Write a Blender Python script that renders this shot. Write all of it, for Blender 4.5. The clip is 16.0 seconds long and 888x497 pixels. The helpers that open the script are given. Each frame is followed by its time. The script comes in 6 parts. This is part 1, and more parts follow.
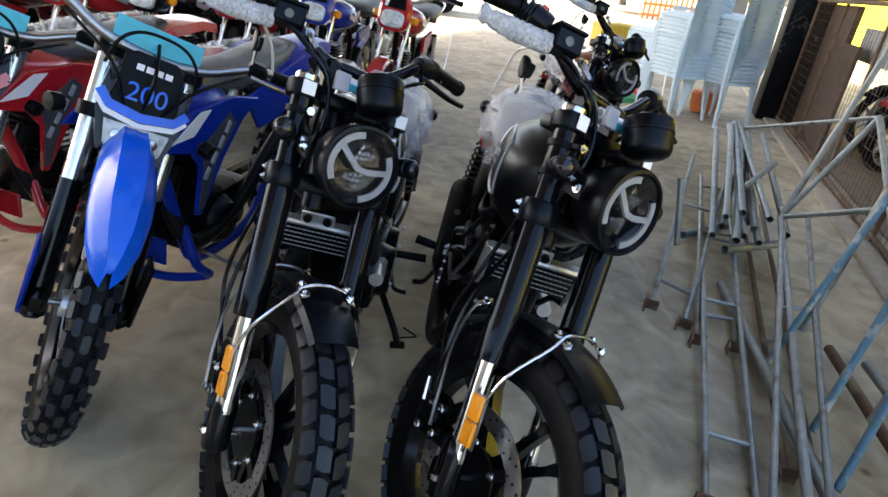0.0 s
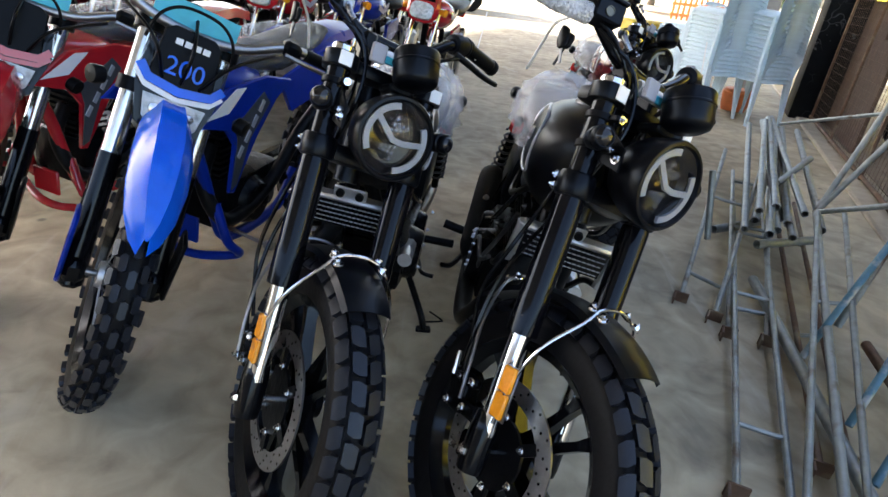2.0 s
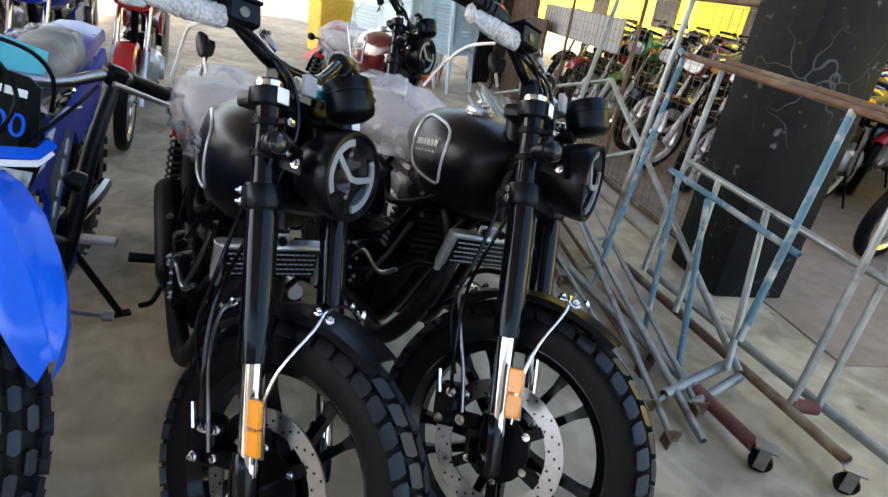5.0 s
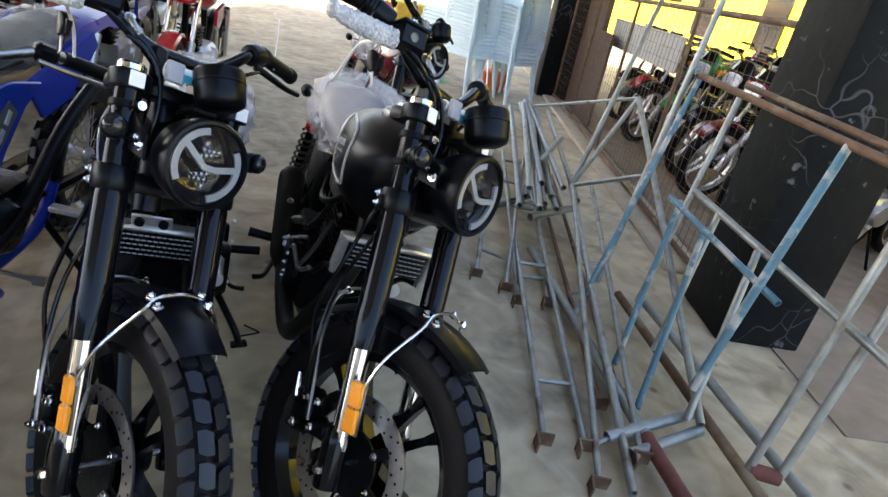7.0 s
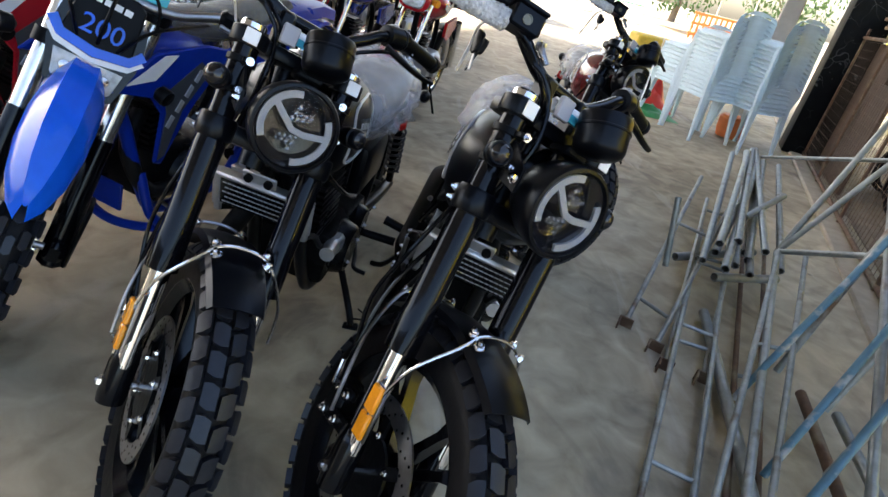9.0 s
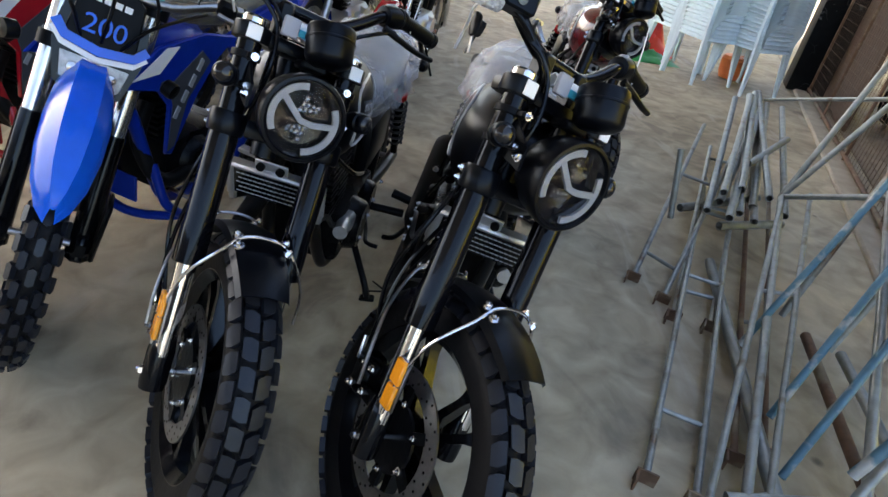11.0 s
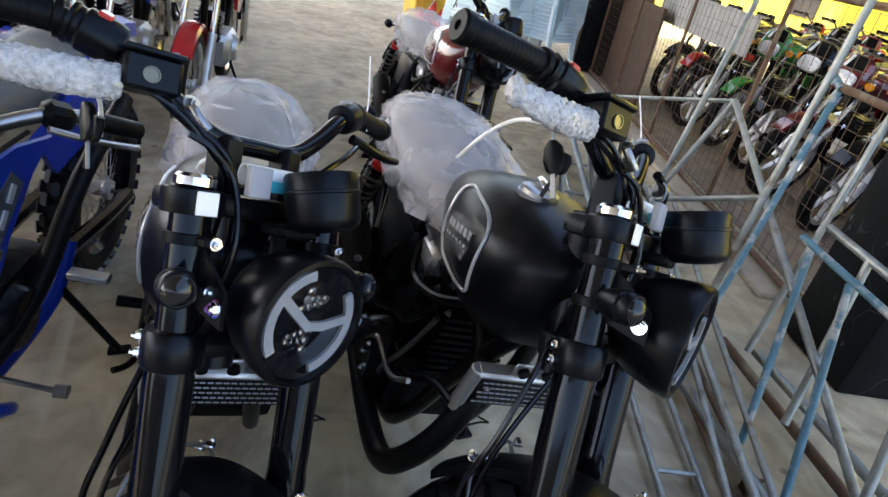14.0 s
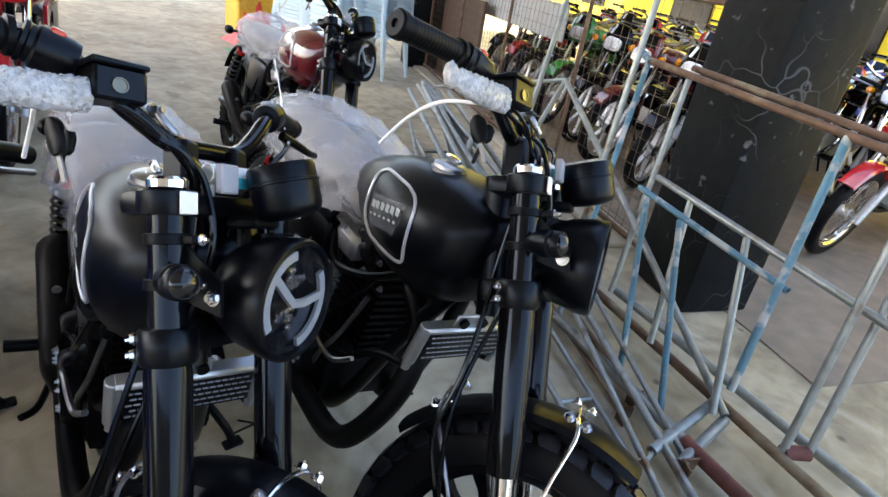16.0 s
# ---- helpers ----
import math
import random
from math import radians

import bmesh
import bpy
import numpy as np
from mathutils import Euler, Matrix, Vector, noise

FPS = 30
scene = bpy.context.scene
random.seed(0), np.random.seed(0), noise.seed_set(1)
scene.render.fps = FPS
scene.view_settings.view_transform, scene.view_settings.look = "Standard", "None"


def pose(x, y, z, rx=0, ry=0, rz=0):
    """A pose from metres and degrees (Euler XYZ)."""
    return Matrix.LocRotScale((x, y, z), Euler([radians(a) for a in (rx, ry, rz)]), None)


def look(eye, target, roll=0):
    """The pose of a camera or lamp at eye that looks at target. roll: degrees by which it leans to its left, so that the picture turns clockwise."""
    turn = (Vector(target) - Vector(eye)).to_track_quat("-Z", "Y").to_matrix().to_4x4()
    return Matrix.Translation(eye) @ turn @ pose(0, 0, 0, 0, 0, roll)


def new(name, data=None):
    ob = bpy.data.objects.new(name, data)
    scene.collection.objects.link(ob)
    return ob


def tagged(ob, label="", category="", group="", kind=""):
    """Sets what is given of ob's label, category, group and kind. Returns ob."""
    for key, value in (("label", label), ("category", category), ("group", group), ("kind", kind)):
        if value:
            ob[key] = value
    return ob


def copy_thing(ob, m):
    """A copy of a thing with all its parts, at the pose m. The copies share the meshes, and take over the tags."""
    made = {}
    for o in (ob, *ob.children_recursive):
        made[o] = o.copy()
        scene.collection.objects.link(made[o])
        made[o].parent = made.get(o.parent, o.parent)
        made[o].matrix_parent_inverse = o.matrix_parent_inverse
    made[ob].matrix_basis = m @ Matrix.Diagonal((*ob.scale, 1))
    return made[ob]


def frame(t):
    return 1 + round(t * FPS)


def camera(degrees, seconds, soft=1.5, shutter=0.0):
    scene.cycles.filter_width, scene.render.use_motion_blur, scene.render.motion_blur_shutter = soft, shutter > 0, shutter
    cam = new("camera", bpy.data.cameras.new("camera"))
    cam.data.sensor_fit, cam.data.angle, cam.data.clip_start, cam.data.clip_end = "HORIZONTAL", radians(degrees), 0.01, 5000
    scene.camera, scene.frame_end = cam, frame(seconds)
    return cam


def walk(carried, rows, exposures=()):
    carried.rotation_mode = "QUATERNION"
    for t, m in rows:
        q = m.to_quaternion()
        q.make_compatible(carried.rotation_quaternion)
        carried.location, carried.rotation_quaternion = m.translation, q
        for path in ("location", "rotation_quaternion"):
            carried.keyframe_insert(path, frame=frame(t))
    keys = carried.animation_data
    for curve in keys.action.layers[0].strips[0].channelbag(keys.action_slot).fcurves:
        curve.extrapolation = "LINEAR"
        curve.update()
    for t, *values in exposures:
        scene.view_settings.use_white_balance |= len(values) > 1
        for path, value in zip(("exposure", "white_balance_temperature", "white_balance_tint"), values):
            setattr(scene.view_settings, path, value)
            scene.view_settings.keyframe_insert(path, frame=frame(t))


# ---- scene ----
cam = camera(76.0, 16.0)
PATH = [  # seconds, eye, target, roll in degrees
    (0, (-0.087, 0.241, 1.142), (0.079, 2.025, 0.254), 6.7),
    (0.5, (0.031, 0.215, 1.175), (0.183, 2.003, 0.292), 6.1),
    (1, (0.122, 0.209, 1.15), (0.231, 1.999, 0.265), 5.8),
    (1.5, (0.08, 0.202, 1.121), (0.158, 1.992, 0.232), 6.3),
    (2, (-0.105, 0.223, 1.091), (-0.012, 2.01, 0.196), 6.8),
    (2.5, (-0.193, 0.268, 1.089), (0.003, 2.039, 0.18), 6.5),
    (3, (-0.298, 0.339, 1.086), (0.268, 2.027, 0.175), 4.3),
    (5.5, (-0.586, 0.383, 1.135), (0.481, 1.848, 0.288), 9.1),
    (6, (-0.467, 0.327, 1.141), (0.549, 1.834, 0.307), 8.9),
    (6.5, (-0.32, 0.244, 1.155), (0.576, 1.814, 0.301), 11.3),
    (7, (-0.194, 0.24, 1.165), (0.62, 1.848, 0.298), 11.2),
    (7.5, (-0.063, 0.297, 1.168), (0.641, 1.912, 0.22), 13.1),
    (8, (0.035, 0.312, 1.165), (0.497, 1.981, 0.164), 14.3),
    (8.5, (0.085, 0.305, 1.096), (0.28, 2.057, 0.151), 14.2),
    (9, (0.075, 0.296, 1.119), (0.191, 2.069, 0.202), 13.8),
    (9.5, (0.084, 0.278, 1.172), (0.194, 2.048, 0.247), 13.6),
    (10, (0.074, 0.264, 1.17), (0.163, 2.007, 0.194), 10.7),
    (12.5, (-0.043, 0.375, 1.172), (0.148, 2.056, 0.105), 11.4),
    (13, (-0.14, 0.494, 1.234), (0.278, 2.178, 0.239), 13.2),
    (13.5, (-0.199, 0.588, 1.196), (0.4, 2.242, 0.244), 13.0),
    (14, (-0.279, 0.733, 1.214), (0.508, 2.29, 0.235), 10.9),
    (14.5, (-0.422, 0.847, 1.172), (0.632, 2.254, 0.218), 13.3),
    (15, (-0.522, 0.846, 1.183), (0.725, 2.112, 0.264), 10.2),
    (15.5, (-0.543, 0.8, 1.196), (0.717, 2.051, 0.275), 9.9),
    (16, (-0.451, 0.696, 1.205), (0.769, 2.0, 0.305), 9.7),
]
walk(cam, [(t, look(eye, target, roll)) for t, eye, target, roll in PATH], [(0.0, 2.50, 6900, 11), (2.0, 2.54, 6900, 11), (3.0, 2.70, 7000, 11), (7.0, 2.70, 7000, 11), (9.0, 2.44, 7000, 11), (12.5, 2.50, 7000, 11), (14.0, 2.66, 6850, 11), (16.0, 2.86, 6850, 11)])

# ---- light ----
world = bpy.data.worlds.new("sky")
scene.world = world
world.use_nodes = True
_n = world.node_tree.nodes
_sky = _n.new("ShaderNodeTexSky")
_sky.sky_type = "NISHITA"
_sky.sun_disc = False
_sky.sun_elevation, _sky.sun_rotation = radians(45), radians(-59)
_sky.air_density, _sky.dust_density = 1.0, 3.0
world.node_tree.links.new(_sky.outputs[0], _n["Background"].inputs[0])
_n["Background"].inputs[1].default_value = 0.15
sun = new("sun", bpy.data.lights.new("sun", "SUN"))
sun.data.energy, sun.data.angle, sun.data.color = 3.6, radians(4), (1.0, 0.96, 0.9)
sun.matrix_world = look((-20, 12, 24), (0, 0, 0))

# ---- materials ----
_mats = {}


def mat(name, col, rough=0.5, metal=0.0, var=0.15, scale=30.0, bump=0.0, coat=0.0, stain=None, emit=0.0, rvar=0.12, per=0.0, spec=0.5, tint=None):
    """A surface with grain at two scales; stain is a second colour that spreads in patches."""
    if name in _mats:
        return _mats[name]
    m = bpy.data.materials.new(name)
    m.use_nodes = True
    nt = m.node_tree
    b = nt.nodes["Principled BSDF"]
    co = nt.nodes.new("ShaderNodeTexCoord")
    n1 = nt.nodes.new("ShaderNodeTexNoise")
    n1.inputs["Scale"].default_value, n1.inputs["Detail"].default_value = scale, 6
    n2 = nt.nodes.new("ShaderNodeTexNoise")
    n2.inputs["Scale"].default_value, n2.inputs["Detail"].default_value = scale / 9, 4
    for n in (n1, n2):
        nt.links.new(co.outputs["Object"], n.inputs["Vector"])
    add = nt.nodes.new("ShaderNodeMath")
    add.operation = "ADD"
    nt.links.new(n1.outputs[0], add.inputs[0]), nt.links.new(n2.outputs[0], add.inputs[1])
    ramp = nt.nodes.new("ShaderNodeMapRange")
    ramp.inputs[1].default_value, ramp.inputs[2].default_value = 0.65, 1.35
    ramp.inputs[3].default_value, ramp.inputs[4].default_value = 1 - var, 1 + var
    nt.links.new(add.outputs[0], ramp.inputs[0])
    base = nt.nodes.new("ShaderNodeVectorMath")
    base.operation = "SCALE"
    base.inputs[0].default_value = col[:3]
    nt.links.new(ramp.outputs[0], base.inputs["Scale"])
    out = base.outputs[0]
    if stain:
        n3 = nt.nodes.new("ShaderNodeTexNoise")
        n3.inputs["Scale"].default_value, n3.inputs["Detail"].default_value = stain[1], 7
        nt.links.new(co.outputs["Object"], n3.inputs["Vector"])
        r3 = nt.nodes.new("ShaderNodeMapRange")
        r3.inputs[1].default_value, r3.inputs[2].default_value = stain[2], stain[2] + stain[3]
        nt.links.new(n3.outputs[0], r3.inputs[0])
        mx = nt.nodes.new("ShaderNodeMix")
        mx.data_type = "RGBA"
        nt.links.new(r3.outputs[0], mx.inputs[0]), nt.links.new(out, mx.inputs[6])
        mx.inputs[7].default_value = (*stain[0], 1)
        out = mx.outputs[2]
    if per:
        info = nt.nodes.new("ShaderNodeObjectInfo")
        r4 = nt.nodes.new("ShaderNodeMapRange")
        r4.inputs[3].default_value, r4.inputs[4].default_value = 1 - per, 1 + per
        nt.links.new(info.outputs["Random"], r4.inputs[0])
        sc = nt.nodes.new("ShaderNodeVectorMath")
        sc.operation = "SCALE"
        nt.links.new(out, sc.inputs[0]), nt.links.new(r4.outputs[0], sc.inputs["Scale"])
        out = sc.outputs[0]
    nt.links.new(out, b.inputs["Base Color"])
    rr = nt.nodes.new("ShaderNodeMapRange")
    rr.inputs[1].default_value, rr.inputs[2].default_value = 0.3, 0.7
    rr.inputs[3].default_value, rr.inputs[4].default_value = max(0.02, rough - rvar * rough), min(1, rough + rvar * rough)
    nt.links.new(n2.outputs[0], rr.inputs[0])
    nt.links.new(rr.outputs[0], b.inputs["Roughness"])
    b.inputs["Metallic"].default_value = metal
    b.inputs["Specular IOR Level"].default_value = spec
    if tint:
        b.inputs["Specular Tint"].default_value = (*tint, 1)
    b.inputs["Coat Weight"].default_value = coat
    b.inputs["Coat Roughness"].default_value = 0.08
    if bump:
        bp = nt.nodes.new("ShaderNodeBump")
        bp.inputs["Strength"].default_value, bp.inputs["Distance"].default_value = bump, 0.01
        nt.links.new(add.outputs[0], bp.inputs["Height"]), nt.links.new(bp.outputs[0], b.inputs["Normal"])
    if emit:
        b.inputs["Emission Color"].default_value = (*col[:3], 1)
        b.inputs["Emission Strength"].default_value = emit
    _mats[name] = m
    return m


def clear_mat(name, col, rough=0.05, trans=1.0, alpha=1.0, bump=0.0, scale=20.0, spec=0.5):
    """Glass, clear plastic and thin film."""
    if name in _mats:
        return _mats[name]
    m = mat(name, col, rough, var=0.05, scale=scale, bump=bump)
    b = m.node_tree.nodes["Principled BSDF"]
    b.inputs["Transmission Weight"].default_value, b.inputs["Alpha"].default_value = trans, alpha
    b.inputs["IOR"].default_value = 1.3
    b.inputs["Specular IOR Level"].default_value = spec
    return m


COOL = (0.80, 0.89, 1.0)  # the bluish sheen of the black finishes
SATIN = mat("satin black paint", (0.0018, 0.0021, 0.0034), 0.31, var=0.1, scale=90, rvar=0.08, spec=0.17, tint=COOL)
BLACK = mat("black plastic", (0.004, 0.004, 0.0045), 0.36, var=0.2, scale=60, bump=0.04, spec=0.08, tint=COOL)
GLOSS = mat("gloss black enamel", (0.003, 0.003, 0.004), 0.15, var=0.1, scale=40, spec=0.24, tint=COOL)
RUBBER = mat("tyre rubber", (0.005, 0.005, 0.006), 0.45, var=0.3, scale=70, bump=0.1, spec=0.08)
TREAD = mat("tread rubber", (0.010, 0.011, 0.015), 0.40, var=0.35, scale=60, bump=0.08, spec=0.32, tint=COOL)
CHROME = mat("chrome", (0.72, 0.72, 0.74), 0.12, 1.0, var=0.05, scale=50)
STEEL = mat("brushed steel", (0.30, 0.30, 0.315), 0.3, 1.0, var=0.15, scale=120, bump=0.03)
ALU = mat("cast aluminium", (0.50, 0.51, 0.53), 0.42, 0.85, var=0.12, scale=80, bump=0.05)
FORKBLACK = mat("black anodised tube", (0.003, 0.003, 0.004), 0.10, 0.0, var=0.08, scale=50, spec=0.20, tint=COOL)
ENGINE = mat("black engine casting", (0.004, 0.004, 0.0045), 0.28, 0.0, var=0.3, scale=60, bump=0.12, spec=0.10, tint=COOL)
EXHAUST = mat("matt black exhaust", (0.006, 0.006, 0.0065), 0.45, var=0.25, scale=40, bump=0.03, spec=0.12)
AMBER = mat("amber reflector", (0.85, 0.30, 0.015), 0.22, var=0.1, scale=200, bump=0.15, coat=0.6)
REDLENS = mat("red lens", (0.45, 0.015, 0.015), 0.2, var=0.1, scale=150, coat=0.6)
LENSBACK = mat("headlamp reflector", (0.55, 0.56, 0.58), 0.15, 0.35, var=0.5, scale=60, bump=0.6)
LAMPCUP = mat("headlamp dark chrome cups", (0.36, 0.365, 0.38), 0.10, 1.0, var=0.5, scale=60, bump=0.3)
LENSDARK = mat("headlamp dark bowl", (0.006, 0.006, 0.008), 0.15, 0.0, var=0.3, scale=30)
LIGHTGUIDE = mat("headlamp grey light guide", (0.34, 0.35, 0.38), 0.3, var=0.06, scale=60)
GLASS = clear_mat("clear lens", (0.01, 0.01, 0.012), 0.03, 0.0, 0.10, spec=1.0)
FILM = clear_mat("thin plastic film", (0.80, 0.80, 0.86), 0.18, 0.0, 0.30, bump=0.5, scale=14)
CLEARFILM = clear_mat("clear crinkled film", (0.30, 0.31, 0.33), 0.06, 0.0, 0.26, bump=0.9, scale=30, spec=1.0)
BUBBLE = mat("bubble wrap", (0.46, 0.47, 0.50), 0.22, var=0.4, scale=140, bump=0.9, coat=0.5)
SILVERLINE = mat("silver line", (0.5, 0.51, 0.53), 0.35, 0.4, var=0.08)
WHITE = mat("white sticker", (0.78, 0.78, 0.79), 0.5, var=0.06)
CYAN = mat("cyan card", (0.04, 0.42, 0.55), 0.45, var=0.15)
GREYBOX = mat("grey plastic", (0.30, 0.30, 0.33), 0.5, var=0.1)
BLUE = mat("blue gloss plastic", (0.0, 0.10, 0.66), 0.16, var=0.12, scale=20, spec=0.3)
BLUE2 = mat("blue decal", (0.010, 0.035, 0.22), 0.35, var=0.15, coat=0.3)
BLUEFRAME = mat("blue frame paint", (0.001, 0.022, 0.26), 0.3, var=0.15, spec=0.15)
GOLD = mat("fork gaiter metal", (0.62, 0.62, 0.60), 0.2, 0.9, var=0.1)
RED = mat("red gloss paint", (0.42, 0.012, 0.02), 0.2, var=0.15, scale=20, coat=0.7)
MAROON = mat("maroon gloss paint", (0.10, 0.006, 0.010), 0.15, var=0.15, scale=15, coat=0.9)
SEAT = mat("black vinyl", (0.005, 0.005, 0.0055), 0.45, var=0.25, scale=120, bump=0.12, spec=0.2)
GALV = mat("galvanised pipe", (0.25, 0.27, 0.265), 0.42, 0.55, var=0.35, scale=25, bump=0.06, stain=((0.13, 0.085, 0.055), 9, 0.6, 0.12))
BLUEPIPE = mat("worn blue pipe paint", (0.06, 0.15, 0.21), 0.5, 0.15, var=0.25, scale=25, bump=0.06, stain=((0.30, 0.32, 0.32), 14, 0.52, 0.1))
RUST = mat("rusty pipe", (0.115, 0.065, 0.04), 0.7, 0.2, var=0.4, scale=30, bump=0.15, stain=((0.22, 0.18, 0.12), 8, 0.54, 0.15))
DARKRUST = mat("dark red rusted angle", (0.11, 0.035, 0.028), 0.75, 0.1, var=0.4, scale=30, bump=0.15)
CHAIRBLUE = mat("pale blue chair plastic", (0.70, 0.82, 0.88), 0.4, var=0.08, scale=12, per=0.05)
YELLOW = mat("yellow wall paint", (0.74, 0.60, 0.02), 0.7, var=0.12, scale=6, bump=0.03, stain=((0.62, 0.50, 0.06), 2, 0.55, 0.2))
ORANGE = mat("orange painted wood", (0.62, 0.16, 0.04), 0.6, var=0.25, scale=12)
WOOD = mat("weathered plank", (0.21, 0.15, 0.10), 0.8, var=0.35, scale=18, bump=0.2, stain=((0.10, 0.075, 0.055), 3, 0.5, 0.2))
BROWN = mat("brown sheet", (0.10, 0.06, 0.042), 0.8, var=0.35, scale=12, bump=0.2)
ZINC = mat("corrugated zinc", (0.30, 0.31, 0.33), 0.45, 0.5, var=0.2, scale=14)
BLOCK = mat("concrete hollow block", (0.30, 0.29, 0.27), 0.9, var=0.25, scale=20, bump=0.25)
COLUMN = mat("black bituminous paint", (0.006, 0.007, 0.008), 0.6, var=0.4, scale=14, bump=0.25, spec=0.12, stain=((0.10, 0.105, 0.11), 16, 0.66, 0.06))
WHITEPAINT = mat("white paint", (0.72, 0.72, 0.70), 0.5, var=0.12, scale=6)
LEAF = mat("leaves", (0.06, 0.12, 0.025), 0.6, var=0.5, scale=8)
WIRE = mat("rusted wire", (0.13, 0.09, 0.065), 0.7, 0.3, var=0.3, scale=40)
GREENCLOTH = mat("green tarpaulin", (0.015, 0.24, 0.06), 0.5, var=0.25, scale=10)
REDCLOTH = mat("red tarpaulin", (0.62, 0.03, 0.02), 0.5, var=0.25, scale=10)
DARKBLUE = mat("dark blue paint", (0.01, 0.03, 0.28), 0.25, var=0.15, coat=0.6)


def cracks(m, scale, width, colour):
    """Fine pale cracks over a material's colour."""
    nt = m.node_tree
    b = nt.nodes["Principled BSDF"]
    old = b.inputs["Base Color"].links[0].from_socket
    co = nt.nodes.new("ShaderNodeTexCoord")
    wob = nt.nodes.new("ShaderNodeTexNoise")
    wob.inputs["Scale"].default_value = 3.0
    nt.links.new(co.outputs["Object"], wob.inputs["Vector"])
    add = nt.nodes.new("ShaderNodeVectorMath")
    add.operation = "MULTIPLY_ADD"
    add.inputs[1].default_value = (0.35, 0.35, 0.35)
    nt.links.new(wob.outputs["Color"], add.inputs[0]), nt.links.new(co.outputs["Object"], add.inputs[2])
    vo = nt.nodes.new("ShaderNodeTexVoronoi")
    vo.feature = "DISTANCE_TO_EDGE"
    vo.inputs["Scale"].default_value = scale
    nt.links.new(add.outputs[0], vo.inputs["Vector"])
    thin = nt.nodes.new("ShaderNodeMapRange")
    thin.inputs[1].default_value, thin.inputs[2].default_value, thin.inputs[3].default_value, thin.inputs[4].default_value = 0.0, width, 1.0, 0.0
    nt.links.new(vo.outputs["Distance"], thin.inputs[0])
    gate = nt.nodes.new("ShaderNodeTexNoise")
    gate.inputs["Scale"].default_value = 2.2
    nt.links.new(co.outputs["Object"], gate.inputs["Vector"])
    g2 = nt.nodes.new("ShaderNodeMapRange")
    g2.inputs[1].default_value, g2.inputs[2].default_value = 0.45, 0.62
    nt.links.new(gate.outputs[0], g2.inputs[0])
    mul = nt.nodes.new("ShaderNodeMath")
    mul.operation = "MULTIPLY"
    nt.links.new(thin.outputs[0], mul.inputs[0]), nt.links.new(g2.outputs[0], mul.inputs[1])
    mx = nt.nodes.new("ShaderNodeMix")
    mx.data_type = "RGBA"
    mx.inputs[7].default_value = (*colour, 1)
    nt.links.new(mul.outputs[0], mx.inputs[0]), nt.links.new(old, mx.inputs[6])
    nt.links.new(mx.outputs[2], b.inputs["Base Color"])


cracks(COLUMN, 5.0, 0.018, (0.085, 0.09, 0.095))

# ---- mesh tools ----
BASE = [Matrix.Identity(4)]


def part(name, bm, material, parent, label="", sharp=38):
    """Links a bmesh, given in world metres, as one mesh under a thing or a part."""
    me = bpy.data.meshes.new(name)
    bmesh.ops.recalc_face_normals(bm, faces=bm.faces[:])
    bm.to_mesh(me)
    bm.free()
    me.transform(BASE[-1].inverted())
    me.materials.append(material)
    me.polygons.foreach_set("use_smooth", [True] * len(me.polygons))
    me.set_sharp_from_angle(angle=radians(sharp))
    ob = new(name, me)
    ob.parent = parent
    if label:
        ob["label"] = label
    return ob


def thing(name, m, label, category, group="", kind=""):
    """An empty at a thing's base; until the next thing its parts are given in world metres."""
    ob = new(name)
    ob.empty_display_size = 0.1
    ob.matrix_world = m
    BASE[-1] = m.copy()
    return tagged(ob, label, category, group, kind)


def solid(name, bm, material, label, category, group="", kind="", sharp=38):
    """A thing that is one mesh, with its origin at its lowest middle."""
    lo = Vector((min(v.co[i] for v in bm.verts) for i in range(3)))
    hi = Vector((max(v.co[i] for v in bm.verts) for i in range(3)))
    m = Matrix.Translation(((lo.x + hi.x) / 2, (lo.y + hi.y) / 2, lo.z))
    BASE[-1] = m
    ob = part(name, bm, material, None, "", sharp)
    ob.matrix_world = m
    return tagged(ob, label, category, group, kind)


def B():
    return bmesh.new()


def box(bm, c, size, M=None, bev=0.0, seg=1):
    """A box centred at c, in the frame M."""
    M = M or Matrix.Identity(4)
    r = bmesh.ops.create_cube(bm, size=1.0, matrix=M @ Matrix.Translation(c) @ Matrix.Diagonal((*size, 1)))
    if bev:
        es = list({e for v in r["verts"] for e in v.link_edges})
        bmesh.ops.bevel(bm, geom=es, offset=bev, segments=seg, affect="EDGES", profile=0.6)
    return bm


def axis_m(p, d, side=None):
    """A frame at p whose z points along d."""
    z = Vector(d).normalized()
    x = Vector(side) if side else (Vector((1, 0, 0)) if abs(z.x) < 0.8 else Vector((0, 1, 0)))
    y = z.cross(x).normalized()
    x = y.cross(z)
    return Matrix.Translation(p) @ Matrix((x, y, z)).transposed().to_4x4()


def lathe(bm, prof, M, seg=24, a0=0.0, a1=360.0, cap=True):
    """Revolves (radius, height) pairs round the frame's z."""
    full = abs(a1 - a0) >= 359.9
    n = seg if full else seg + 1
    rings = []
    for i in range(n):
        a = radians(a0 + (a1 - a0) * i / seg)
        rings.append([bm.verts.new(M @ Vector((r * math.cos(a), r * math.sin(a), h))) for r, h in prof])
    for i in range(seg):
        p, q = rings[i], rings[(i + 1) % n]
        for j in range(len(prof) - 1):
            bm.faces.new((p[j], q[j], q[j + 1], p[j + 1]))
    if full and cap:
        for j in (0, len(prof) - 1):
            if prof[j][0] > 1e-4:
                bm.faces.new([r[j] for r in rings])
    return bm


